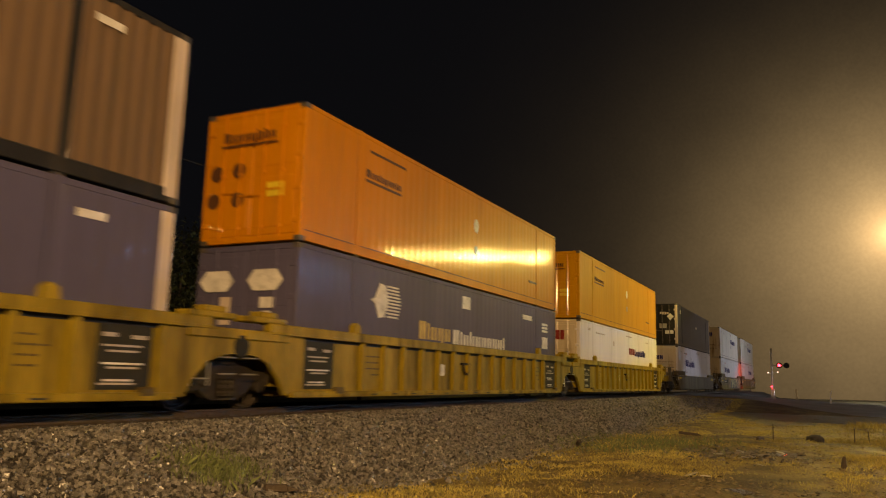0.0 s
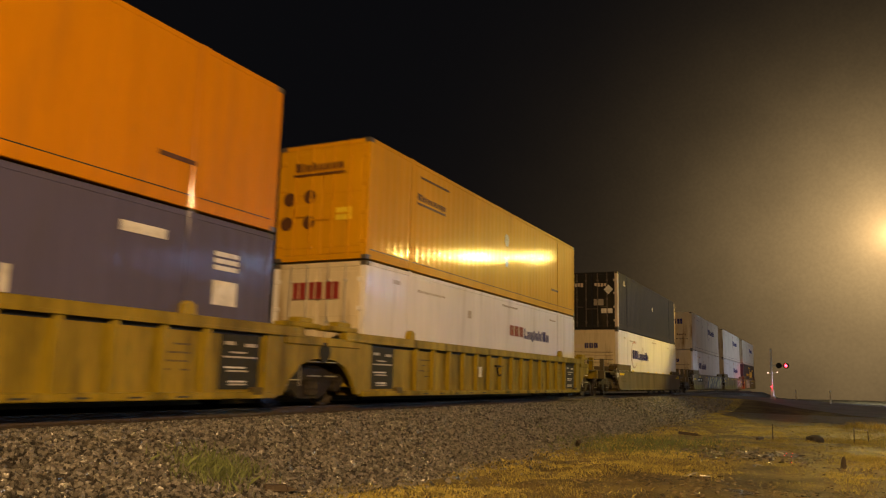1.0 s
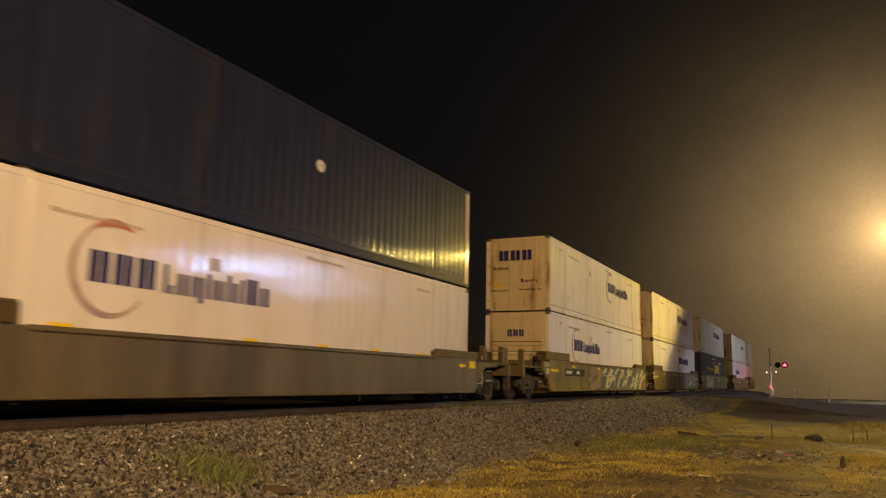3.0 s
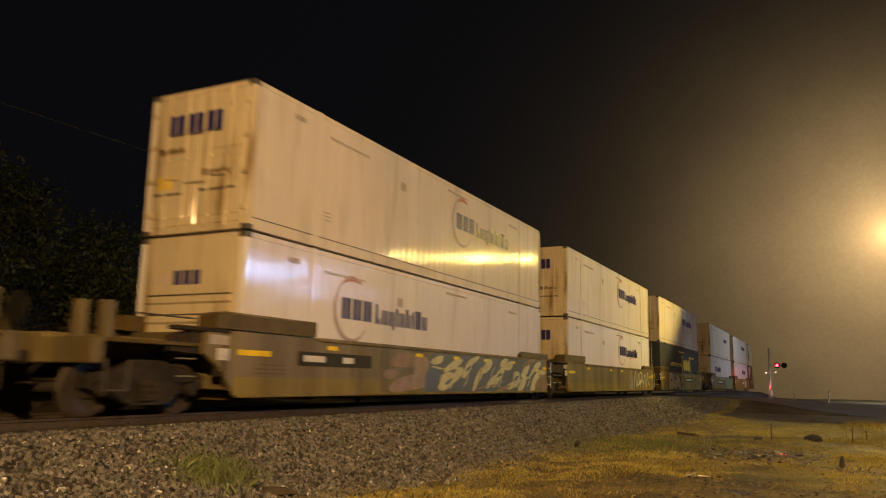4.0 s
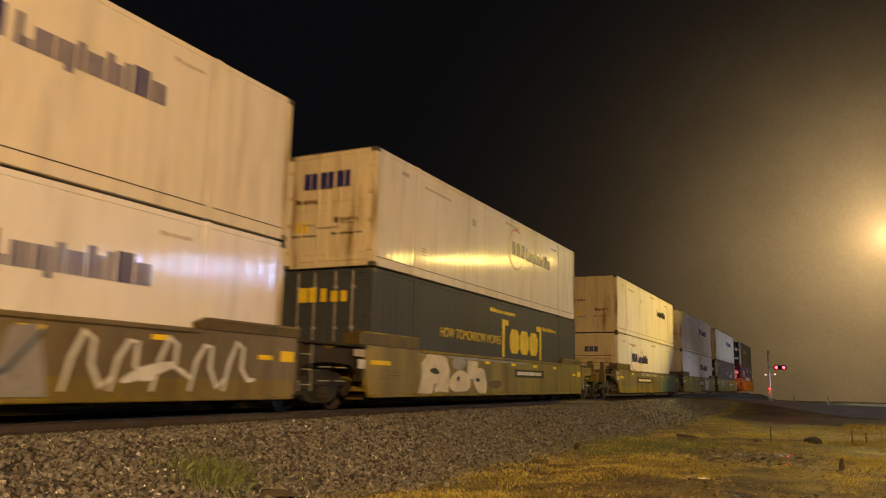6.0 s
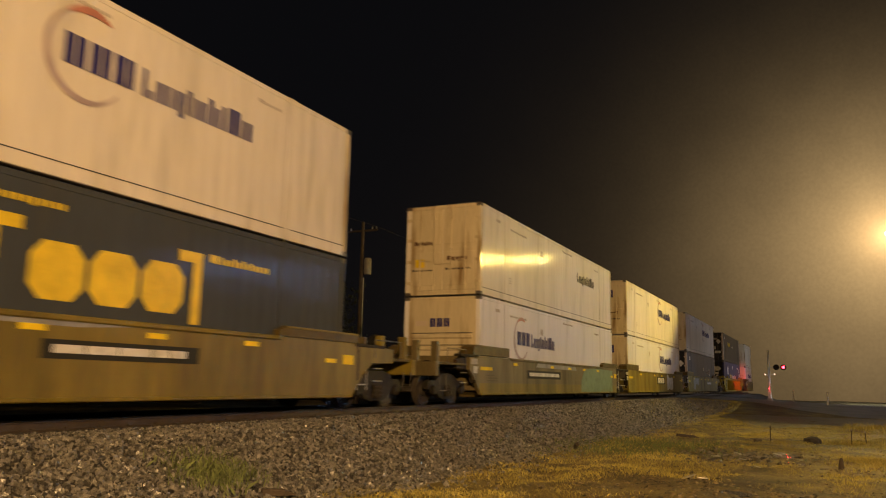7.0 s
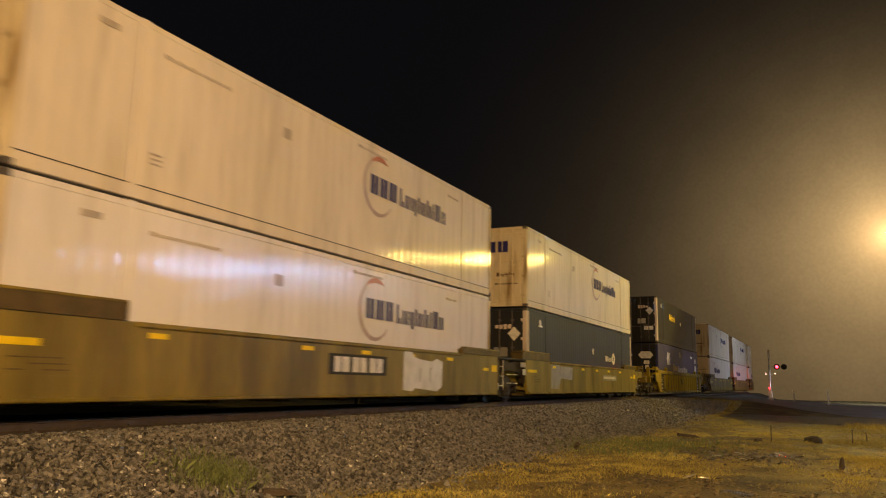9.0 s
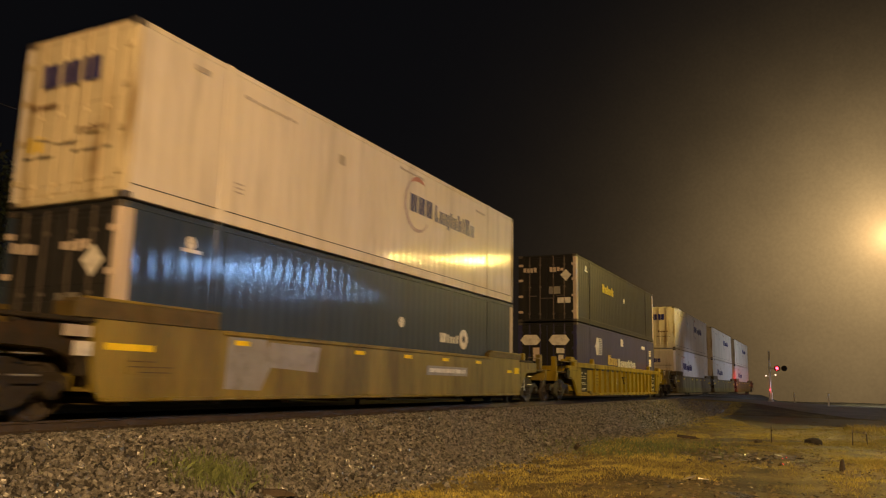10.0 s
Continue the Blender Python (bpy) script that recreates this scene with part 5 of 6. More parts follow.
def build_train():
    J, C = "joined", "coupled"
    ribbed = "worn yellow well car with upright side ribs"
    plain = "dusty tan well car with smooth sides"
    # three joined ribbed cars
    for i, f, r in ((0, J, J), (1, J, J), (2, J, C)):
        ride(ribbed_car(place(i), ribbed, f, r, seed=20 + i), i, 0)
    ride(dark_box(place(0, HIGH), BROWN, "dark brown corrugated container with pale end posts, stacked on top", 1, pitch=0.28, depth=0.045, rails=BLACKISH), 0, HIGH)
    ride(dark_box(place(0, LOW), PURPLE, "slate purple container with pale end posts in the well", 2, depth=0.004), 0, LOW)
    for ob, i, z in TRAIN:
        if i == 0 and z > 0:
            marking_bar(ob, 14.35, 14.85, 2.40, 2.52, MARK_WHITE)
            marking_bar(ob, 12.1, 12.7, 2.28, 2.40, MARK_WHITE)
    ride(orange_box(place(1, HIGH), ORANGE, "bright orange container stacked on a purple one", 4), 1, HIGH)
    ride(slate_box(place(1, LOW), PURPLE, "slate purple container with white shell mark in the well", 5), 1, LOW)
    ride(orange_box(place(2, HIGH), YELLOW_ORANGE, "faded yellow-orange container stacked on a white one", 6), 2, HIGH)
    c = ride(container("white container with red and dark lettering blocks", place(2, LOW), WHITE, "door", front_skin=CREAM, pitch=0.31, depth=0.006), 2, LOW)
    small_marks(c, 3)
    end_mark(c, -0.72, 0.68, 2.02, 2.42, "CCC", MARK_RED, y=-0.072, seed=7, label="red logo blocks")
    wordmark(c, 8.9, 10.2, 1.72, 2.06, "CCC", MARK_RED, seed=8, label="red logo blocks")
    wordmark(c, 10.25, 12.9, 1.68, 2.04, LOGO_WORD, MARK_BLUE, seed=9, label="dark blue logo blocks")
    # a single grey car
    ride(smooth_car(place(3), "dusty grey well car with low smooth sides", C, C, CAR_GREY, 1.18, seed=31), 3, 0)
    ride(dark_box(place(3, HIGH), NAVY, "navy corrugated container with pale end posts, stacked on a white one", 11), 3, HIGH)
    ride(white_box(place(3, LOW), "white container with a ringed dark blue mark in the well", "fore", "nose", 12), 3, LOW)
    # three joined smooth cars with graffiti
    cars = []
    for i, f, r, skin in ((4, C, J, CAR_TAN), (5, J, J, CAR_TAN), (6, J, C, CAR_OCHRE)):
        cars.append(ride(smooth_car(place(i), plain + ", covered in graffiti", f, r, skin, seed=40 + i, lower=CAR_OCHRE), i, 0))
    four, five, six = cars
    blob(four, [(6.9, 0.30), (16.2, 0.30), (16.2, 1.36), (7.4, 1.36), (7.0, 1.1)], SPRAY_BLUE, 1.4025, "dark blue sprayed background")
    for k, (y, z, ry, rz, m) in enumerate(((6.2, 0.55, 0.95, 0.22, SPRAY_PINK), (5.9, 1.10, 0.75, 0.20, SPRAY_BROWN), (6.7, 0.92, 0.45, 0.30, SPRAY_PINK), (5.2, 0.75, 0.35, 0.12, SPRAY_BROWN))):
        round_blob(four, y, z, ry, rz, m, 1.402 + 0.0005 * k, 60 + k, 0.1, "dull sprayed patch")
    for k, (y, z, ry, rz, m) in enumerate(((15.9, 0.55, 0.62, 0.26, SPRAY_BROWN), (16.0, 0.95, 0.42, 0.16, SPRAY_PINK), (14.6, 1.28, 0.6, 0.09, SPRAY_BROWN), (12.0, 0.36, 0.9, 0.05, SPRAY_PINK))):
        round_blob(four, y, z, ry, rz, m, 1.4190 + 0.0004 * k, 64 + k, 0.15, "dull brown sprayed patch")
    stroke(four, [(14.9, 0.30), (15.0, 0.55), (15.2, 0.78), (15.5, 0.92), (15.9, 0.98), (16.3, 0.96)], 0.16, SPRAY_PALE, 1.4215, "pale yellow sprayed arc")
    stroke(four, [(12.6, 0.52), (13.2, 0.62), (13.9, 0.66), (14.6, 0.78), (15.0, 0.95)], 0.07, SPRAY_PALE, 1.4225)
    for k in range(9):
        y = 7.5 + 0.86 * k
        stroke(four, [(y, 0.36 + 0.05 * (k % 3)), (y + 0.25, 0.62), (y + 0.34, 0.86), (y + 0.58, 1.06 + 0.05 * (k % 2))], 0.045, SPRAY_PALE if k % 3 else SPRAY_BROWN, 1.4230)
    for k, (y, z, ry, rz, tilt) in enumerate(((8.2, 0.62, 0.62, 0.20, 0.15), (8.6, 1.05, 0.55, 0.12, 0.3), (9.5, 0.95, 0.35, 0.16, 0.5), (10.3, 0.72, 0.50, 0.15, 0.7), (11.0, 1.08, 0.42, 0.14, 0.4),
                                              (11.9, 0.80, 0.60, 0.16, 0.6), (12.7, 1.12, 0.36, 0.15, 0.2), (13.4, 0.72, 0.36, 0.22, 0.4), (14.3, 1.02, 0.55, 0.13, 0.5), (15.2, 0.62, 0.60, 0.22, 0.6))):
        round_blob(four, y, z, ry, rz, SPRAY_PALE, 1.4125 + 0.0005 * k, 70 + k, tilt, "pale yellow bubble shape")
    for k, (y, z) in enumerate(((8.3, 0.60), (9.6, 0.98), (11.95, 0.82), (13.4, 0.74))):
        round_blob(four, y, z, 0.22, 0.05, SPRAY_BLUE, 1.4185, 90 + k, 0.3)
    for k, (y, z, ry, rz, tilt) in enumerate(((7.6, 1.15, 0.42, 0.09, 0.2), (8.9, 0.80, 0.42, 0.12, 0.5), (9.9, 1.20, 0.40, 0.10, 0.3), (11.3, 0.62, 0.42, 0.12, 0.4), (12.3, 1.22, 0.4, 0.09, 0.3), (13.0, 0.50, 0.4, 0.10, 0.3),
                                              (14.0, 0.55, 0.45, 0.16, 0.5), (15.4, 1.15, 0.5, 0.12, 0.3), (15.9, 0.85, 0.3, 0.14, 0.6))):
        round_blob(four, y, z, ry, rz, SPRAY_PALE, 1.4124, 170 + k, tilt)
    stroke(four, [(7.3, 0.98), (8.0, 0.92), (9.0, 0.98)], 0.06, SPRAY_PALE, 1.419)
    stroke(four, [(10.2, 0.40), (11.4, 0.52), (12.4, 0.42)], 0.05, SPRAY_PINK, 1.419)
    stencil(four, 1.6, 4.3, 0.86, 1.14, 1.401, 46, back=STENCIL, rows=1)
    for k in range(5):
        y = 11.4 + 0.78 * k
        stroke(five, [(y, 0.42), (y + 0.12, 0.9), (y + 0.30, 1.26 - 0.1 * (k % 2)), (y + 0.46, 1.15), (y + 0.44, 0.8), (y + 0.62, 0.48 + 0.12 * (k % 3)), (y + 0.80, 0.62)], 0.085, SPRAY_WHITE, label="white sprayed squiggle")
    round_blob(five, 12.9, 0.72, 0.5, 0.10, SPRAY_WHITE, 1.416, 44, 0.3)
    stroke(five, [(9.9, 0.34), (10.6, 0.7), (11.1, 1.25)], 0.07, SPRAY_BLUE, 1.419)
    blob(five, [(10.3, 0.35), (11.2, 0.35), (11.0, 1.30), (10.6, 1.25)], GREY_PATCH, 1.413)
    # big cream bubble tag
    blob(six, [(2.15, 0.36), (2.75, 0.34), (3.35, 0.40), (3.9, 0.36), (3.95, 0.95), (3.75, 1.28), (3.2, 1.36), (2.6, 1.34), (2.3, 1.10), (2.32, 0.75)], SPRAY_CREAM, 1.413, "cream bubble shape")
    round_blob(six, 3.05, 0.92, 0.26, 0.08, STENCIL, 1.417, 12)
    stroke(six, [(3.0, 0.36), (3.08, 0.60)], 0.10, STENCIL, 1.417)
    round_blob(six, 4.65, 0.66, 0.62, 0.34, SPRAY_CREAM, 1.4135, 3, label="cream bubble shape")
    round_blob(six, 4.55, 1.15, 0.42, 0.18, GREY_PATCH, 1.414, 4)
    blob(six, [(5.05, 0.75), (5.8, 0.72), (5.85, 1.25), (5.15, 1.27)], SPRAY_CREAM, 1.4145)
    round_blob(six, 6.05, 0.68, 0.52, 0.36, SPRAY_CREAM, 1.415, 5, label="cream bubble shape")
    blob(six, [(2.3, 1.30), (9.5, 1.28), (10.8, 1.37), (2.3, 1.40)], GREY_PATCH, 1.402)
    round_blob(six, 4.5, 0.74, 0.10, 0.06, STENCIL, 1.418, 6)
    round_blob(six, 5.85, 0.72, 0.14, 0.06, STENCIL, 1.418, 7)
    stencil(six, 8.95, 11.8, 0.84, 1.10, 1.401, 47, back=STENCIL, rows=1)
    round_blob(six, 7.2, 0.60, 0.45, 0.14, DECK, 1.413, 8)
    ride(white_box(place(4, HIGH), "white container with a ringed dark blue mark, stacked on another", "aft", "door", 13), 4, HIGH)
    ride(white_box(place(4, LOW), "white container with a ringed dark blue mark in the well", "fore", "nose", 14), 4, LOW)
    ride(white_box(place(5, HIGH), "white container with stained doors, stacked on another", "aft", "door", 15), 5, HIGH)
    ride(white_box(place(5, LOW), "white container with a ringed dark blue mark in the well", "aft", "door", 16), 5, LOW)
    ride(white_box(place(6, HIGH), "white container stacked on a dark grey one", "aft", "door", 17), 6, HIGH)
    ride(railroad_box(place(6, LOW), "dark grey container with yellow slogan and brackets"), 6, LOW)
    # three joined smooth cars
    cars = []
    for i, f, r, skin in ((7, C, J, CAR_TAN), (8, J, J, CAR_OCHRE), (9, J, C, CAR_OCHRE)):
        cars.append(ride(smooth_car(place(i), plain, f, r, skin, seed=50 + i, lower=CAR_OCHRE), i, 0))
    seven, eight, nine = cars
    blob(seven, [(10.4, 0.30), (15.7, 0.30), (15.7, 1.30), (12.5, 1.34), (10.9, 1.26), (10.5, 0.8)], GREEN, 1.402, "green primer patch")
    stencil(seven, 3.9, 7.6, 0.80, 1.08, 1.401, 48, rows=1)
    blob(seven, [(4.8, 1.20), (9.8, 1.18), (9.6, 1.34), (5.0, 1.36)], GREY_PATCH, 1.401)
    panel = part("name_panel", Solid().box(1.40, 1.407, 7.35, 9.70, 0.74, 1.18, 0.002), STENCIL, eight, "black name panel with white logo blocks")
    wordmark(panel, 7.48, 9.58, 0.80, 1.12, "CCC", MARK_WHITE, x=1.410, seed=21, label="white logo blocks")
    blob(eight, [(10.5, 0.42), (10.95, 0.38), (11.1, 0.46), (12.3, 0.38), (12.6, 0.5), (12.62, 1.15), (12.3, 1.22), (12.0, 1.14), (11.3, 1.18), (11.0, 1.24), (10.9, 1.36), (10.5, 1.34)], SPRAY_WHITE, 1.413, "white sprayed block shape")
    stroke(eight, [(11.35, 0.62), (11.35, 0.95)], 0.05, GREY_PATCH)
    stroke(eight, [(11.9, 0.62), (11.9, 0.98)], 0.05, GREY_PATCH)
    blob(nine, [(2.35, 0.45), (3.3, 0.42), (3.6, 0.9), (3.4, 1.34), (2.4, 1.34)], GREY_PATCH, 1.402)
    blob(nine, [(3.4, 0.85), (5.0, 0.78), (5.1, 1.28), (3.5, 1.30)], GREY_PATCH, 1.404)
    stencil(nine, 9.8, 12.3, 0.82, 1.06, 1.401, 49, back=GREY_PATCH, rows=1)
    ride(white_box(place(7, HIGH), "white container with black lettering blocks, stacked on another", "word", "door", 18), 7, HIGH)
    ride(white_box(place(7, LOW), "white container with a ringed dark blue mark in the well", "fore", "nose", 19), 7, LOW)
    ride(white_box(place(8, HIGH), "white container with stained doors, stacked on another", "aft", "door", 20), 8, HIGH)
    ride(white_box(place(8, LOW), "white container with a ringed dark blue mark in the well", "aft", "door", 21), 8, LOW)
    ride(white_box(place(9, HIGH), "white container stacked on a dark blue one", "aft", "door", 22), 9, HIGH)
    c = ride(dark_box(place(9, LOW), STEEL_BLUE, "dark steel-blue corrugated container with pale end posts in the well", 23, depth=0.0045), 9, LOW)
    wordmark(c, 10.7, 11.9, 1.35, 1.60, 4, MARK_WHITE, seed=30, label="white logo blocks")
    disc(c, 12.25, 1.50, 0.28, 0.10, MARK_WHITE, label="white emblem")
    # a ribbed car, then pale stacks in the distance
    ride(ribbed_car(place(10), ribbed, C, C, seed=60), 10, 0)
    c = ride(dark_box(place(10, HIGH), BLACKISH, "black corrugated container with pale end posts, stacked on a blue one", 24), 10, HIGH)
    wordmark(c, 4.2, 6.4, 1.7, 2.1, 5, MARK_YELLOW, seed=31, label="yellow logo blocks")
    ride(slate_box(place(10, LOW), ROYAL, "royal blue container with white shell mark in the well", 25), 10, LOW)
    for i, f, r in ((11, C, J), (12, J, J), (13, J, C), (14, C, C)):
        ride(smooth_car(place(i), plain, f, r, CAR_TAN, seed=60 + i, lower=CAR_OCHRE), i, 0)
        ride(white_box(place(i, HIGH), "white container with stained doors, stacked on another", "aft", "door", 30 + i), i, HIGH)
        ride(white_box(place(i, LOW), "white container in the well", "fore", "nose" if i % 2 else "door", 50 + i), i, LOW)


build_train()

# ---- crossing signal, lamps, distance ----
LENS_A, LENS_B = 0.53, 1.02
FLASH_DISC = []


def crossing_signal():
    ob = tagged(new("crossing_signal"), "level crossing signal mast with two red lamps flashing in turn", "signal")
    z = terrain(-3.85, 63.0)
    ob.matrix_basis = pose(-3.85, 63.0, z)
    part("foundation", Solid().box(-0.2, 0.2, -0.2, 0.2, -0.3, 0.20, 0.03), CONCRETE, ob)
    part("junction_box", Solid().box(-0.12, 0.12, -0.12, 0.12, 0.20, 0.72, 0.03), ALU, ob, "aluminium junction base")
    part("mast", Solid().lathe((0, 0, 0.70), "z", [(0.075, 0), (0.07, 1.5), (0.065, 3.0), (0.03, 3.06)], 14), ALU, ob, "aluminium mast")
    for y, dx in ((-0.10, LENS_A), (-0.10, LENS_B)):
        head = part("signal_head", Solid().lathe((dx, y, 2.50), "y", [(0.21, -0.03), (0.21, 0.02), (0.10, 0.10)], 20), DARK_METAL, ob, "black round signal backing")
        part("lens", Solid().lathe((dx, y - 0.04, 2.50), "y", [(0.03, -0.06), (0.085, -0.04), (0.10, 0.01)], 20), RED_LENS, head, "lit red lens")
        part("hood", Solid().lathe((dx, y - 0.02, 2.50), "y", [(0.14, -0.26), (0.15, -0.26), (0.15, 0.0), (0.14, 0.0)], 20, caps=False), DARK_METAL, head)
    part("crossarm", Solid().rod((-0.1, -0.06, 2.50), (1.07, -0.06, 2.50), 0.025), ALU, ob)
    # added disc, no part of the signal: it blocks one lit lens
    FLASH_DISC.append(part("flash_disc", Solid().lathe((0, 0, 0), "y", [(0.155, -0.012), (0.165, 0.0), (0.155, 0.012)], 20), DARK_METAL, ob, "added dark disc that hides one lamp so that they flash", at=pose(LENS_B, -0.41, 2.50)))
    for u, zz in ((0.40, 2.0), (-0.25, 1.95)):
        part("bracket", Solid().rod((0, 0, zz - 0.08), (u, 0, zz), 0.015), ALU, ob)
        part("bracket_lamp", Solid().lathe((u, -0.03, zz), "y", [(0.02, -0.04), (0.04, 0.0), (0.03, 0.05)], 12), SMALL_LAMP, ob, "small lit lamp on a bracket")
    part("low_lamp", Solid().lathe((-0.03, -0.2, 0.92), "y", [(0.02, -0.04), (0.045, 0.0), (0.03, 0.05)], 12), RED_LENS, ob, "small lit red lamp")
    return ob


crossing_signal()


def marker_post(x, y, h, lean, label):
    ob = tagged(new("marker_post"), label, "post")
    ob.matrix_basis = pose(x, y, terrain(x, y) - 0.05, 0, lean, 0)
    part("post", Solid().box(-0.05, 0.05, -0.02, 0.02, 0, h, 0.01), MARK_WHITE, ob)
    part("cap", Solid().box(-0.055, 0.055, -0.024, 0.024, h - 0.02, h + 0.03, 0.01), GALV, ob)


marker_post(-0.02, 60.5, 0.95, 1.5, "thin white marker post beside the road")
marker_post(-2.35, 66.0, 0.85, -2.0, "dull white marker post beyond the road")


def street_lamp(at, reach, label, glass, height_label=None):
    """A pole with a curved arm and a cobra head; at is the lamp's glass, reach goes from it to the pole."""
    ob = tagged(new("street_lamp"), label, "street lamp")
    foot = Vector((at.x + reach.x, at.y + reach.y, 0))
    foot.z = terrain(foot.x, foot.y)
    ob.matrix_basis = pose(*foot)
    top = at.z - foot.z
    part("base_plate", Solid().box(-0.22, 0.22, -0.22, 0.22, -0.05, 0.12, 0.02), CONCRETE, ob)
    part("pole", Solid().lathe((0, 0, 0.1), "z", [(0.11, 0), (0.10, 2.0), (0.07, top - 0.5), (0.06, top - 0.2)], 14), GALV, ob, "galvanised pole")
    tip = Vector((-reach.x, -reach.y, top + 0.12))
    arm = Solid()
    prev = Vector((0, 0, top - 0.5))
    for i in range(1, 7):
        u = i / 6
        p = Vector((tip.x * u, tip.y * u, top - 0.5 + 0.62 * math.sin(u * math.pi / 2)))
        arm.rod(prev, p, 0.035)
        prev = p
    part("arm", arm, GALV, ob)
    head = part("lamp_head", Solid().lathe((tip.x, tip.y, top + 0.06), "z", [(0.16, 0), (0.20, 0.06), (0.16, 0.14), (0.05, 0.19)], 18), ALU, ob, "rounded lamp head")
    part("glass", Solid().lathe((tip.x, tip.y, top + 0.06), "z", [(0.04, -0.10), (0.11, -0.06), (0.14, -0.003)], 18), glass, head, "glowing glass")
    return ob


street_lamp(LAMP, Vector((2.6, 0.6, 0)), "tall street lamp with a glowing orange sodium head", SODIUM)
street_lamp(LAMP_BACK, Vector((2.4, -1.2, 0)), "tall street lamp with a glowing orange sodium head", SODIUM)
street_lamp(LED_LAMP, Vector((2.2, 0.4, 0)), "tall street lamp with a glowing white head", LED)


def standin_flood_mast(x, y, turn, reach, heads):
    """An added mast out of view, standing in for the white lights that the wet paint of the train mirrors."""
    ob = tagged(new("standin_flood_mast"), "added out-of-view mast with white floodlights on a crossbar", "flood light", "flood masts of the yard")
    z = terrain(x, y)
    ob.matrix_basis = pose(x, y, z, 0, 0, turn)
    top = max(h for _, h, _, _ in heads) + 0.5
    part("base_plate", Solid().box(-0.3, 0.3, -0.3, 0.3, -0.1, 0.15, 0.02), CONCRETE, ob)
    part("pole", Solid().lathe((0, 0, 0.1), "z", [(0.14, 0), (0.12, 4.0), (0.08, top)], 14), GALV, ob)
    part("crossbar", Solid().box(-reach, reach, -0.05, 0.05, top - 0.5, top - 0.38, 0.01), GALV, ob)
    for u, zz, w, h in heads:
        part("hanger", Solid().box(u - 0.04, u + 0.04, -0.03, 0.03, zz, top - 0.4, 0.01), GALV, ob)
        head = part("flood_head", Solid().box(u - w, u + w, -0.12, 0.10, zz - h - 0.04, zz + h + 0.04, 0.03), DARK_METAL, ob)
        part("glass", Solid().box(u - w + 0.04, u + w - 0.04, -0.135, -0.115, zz - h, zz + h, 0.005), FLOOD, head, "glowing white glass")


standin_flood_mast(20.0, 44.5, -48, 2.9, ((-2.3, 9.3, 0.6, 0.30), (-0.7, 9.7, 0.75, 0.34), (1.0, 9.4, 0.55, 0.26), (2.4, 9.8, 0.45, 0.22)))
standin_flood_mast(26.5, 44.5, -52, 1.3, ((-0.8, 10.2, 0.5, 0.40), (0.9, 9.7, 0.35, 0.24)))
standin_flood_mast(14.6, 44.5, -42, 1.1, ((-0.6, 7.6, 0.50, 0.18), (0.7, 8.2, 0.35, 0.2)))


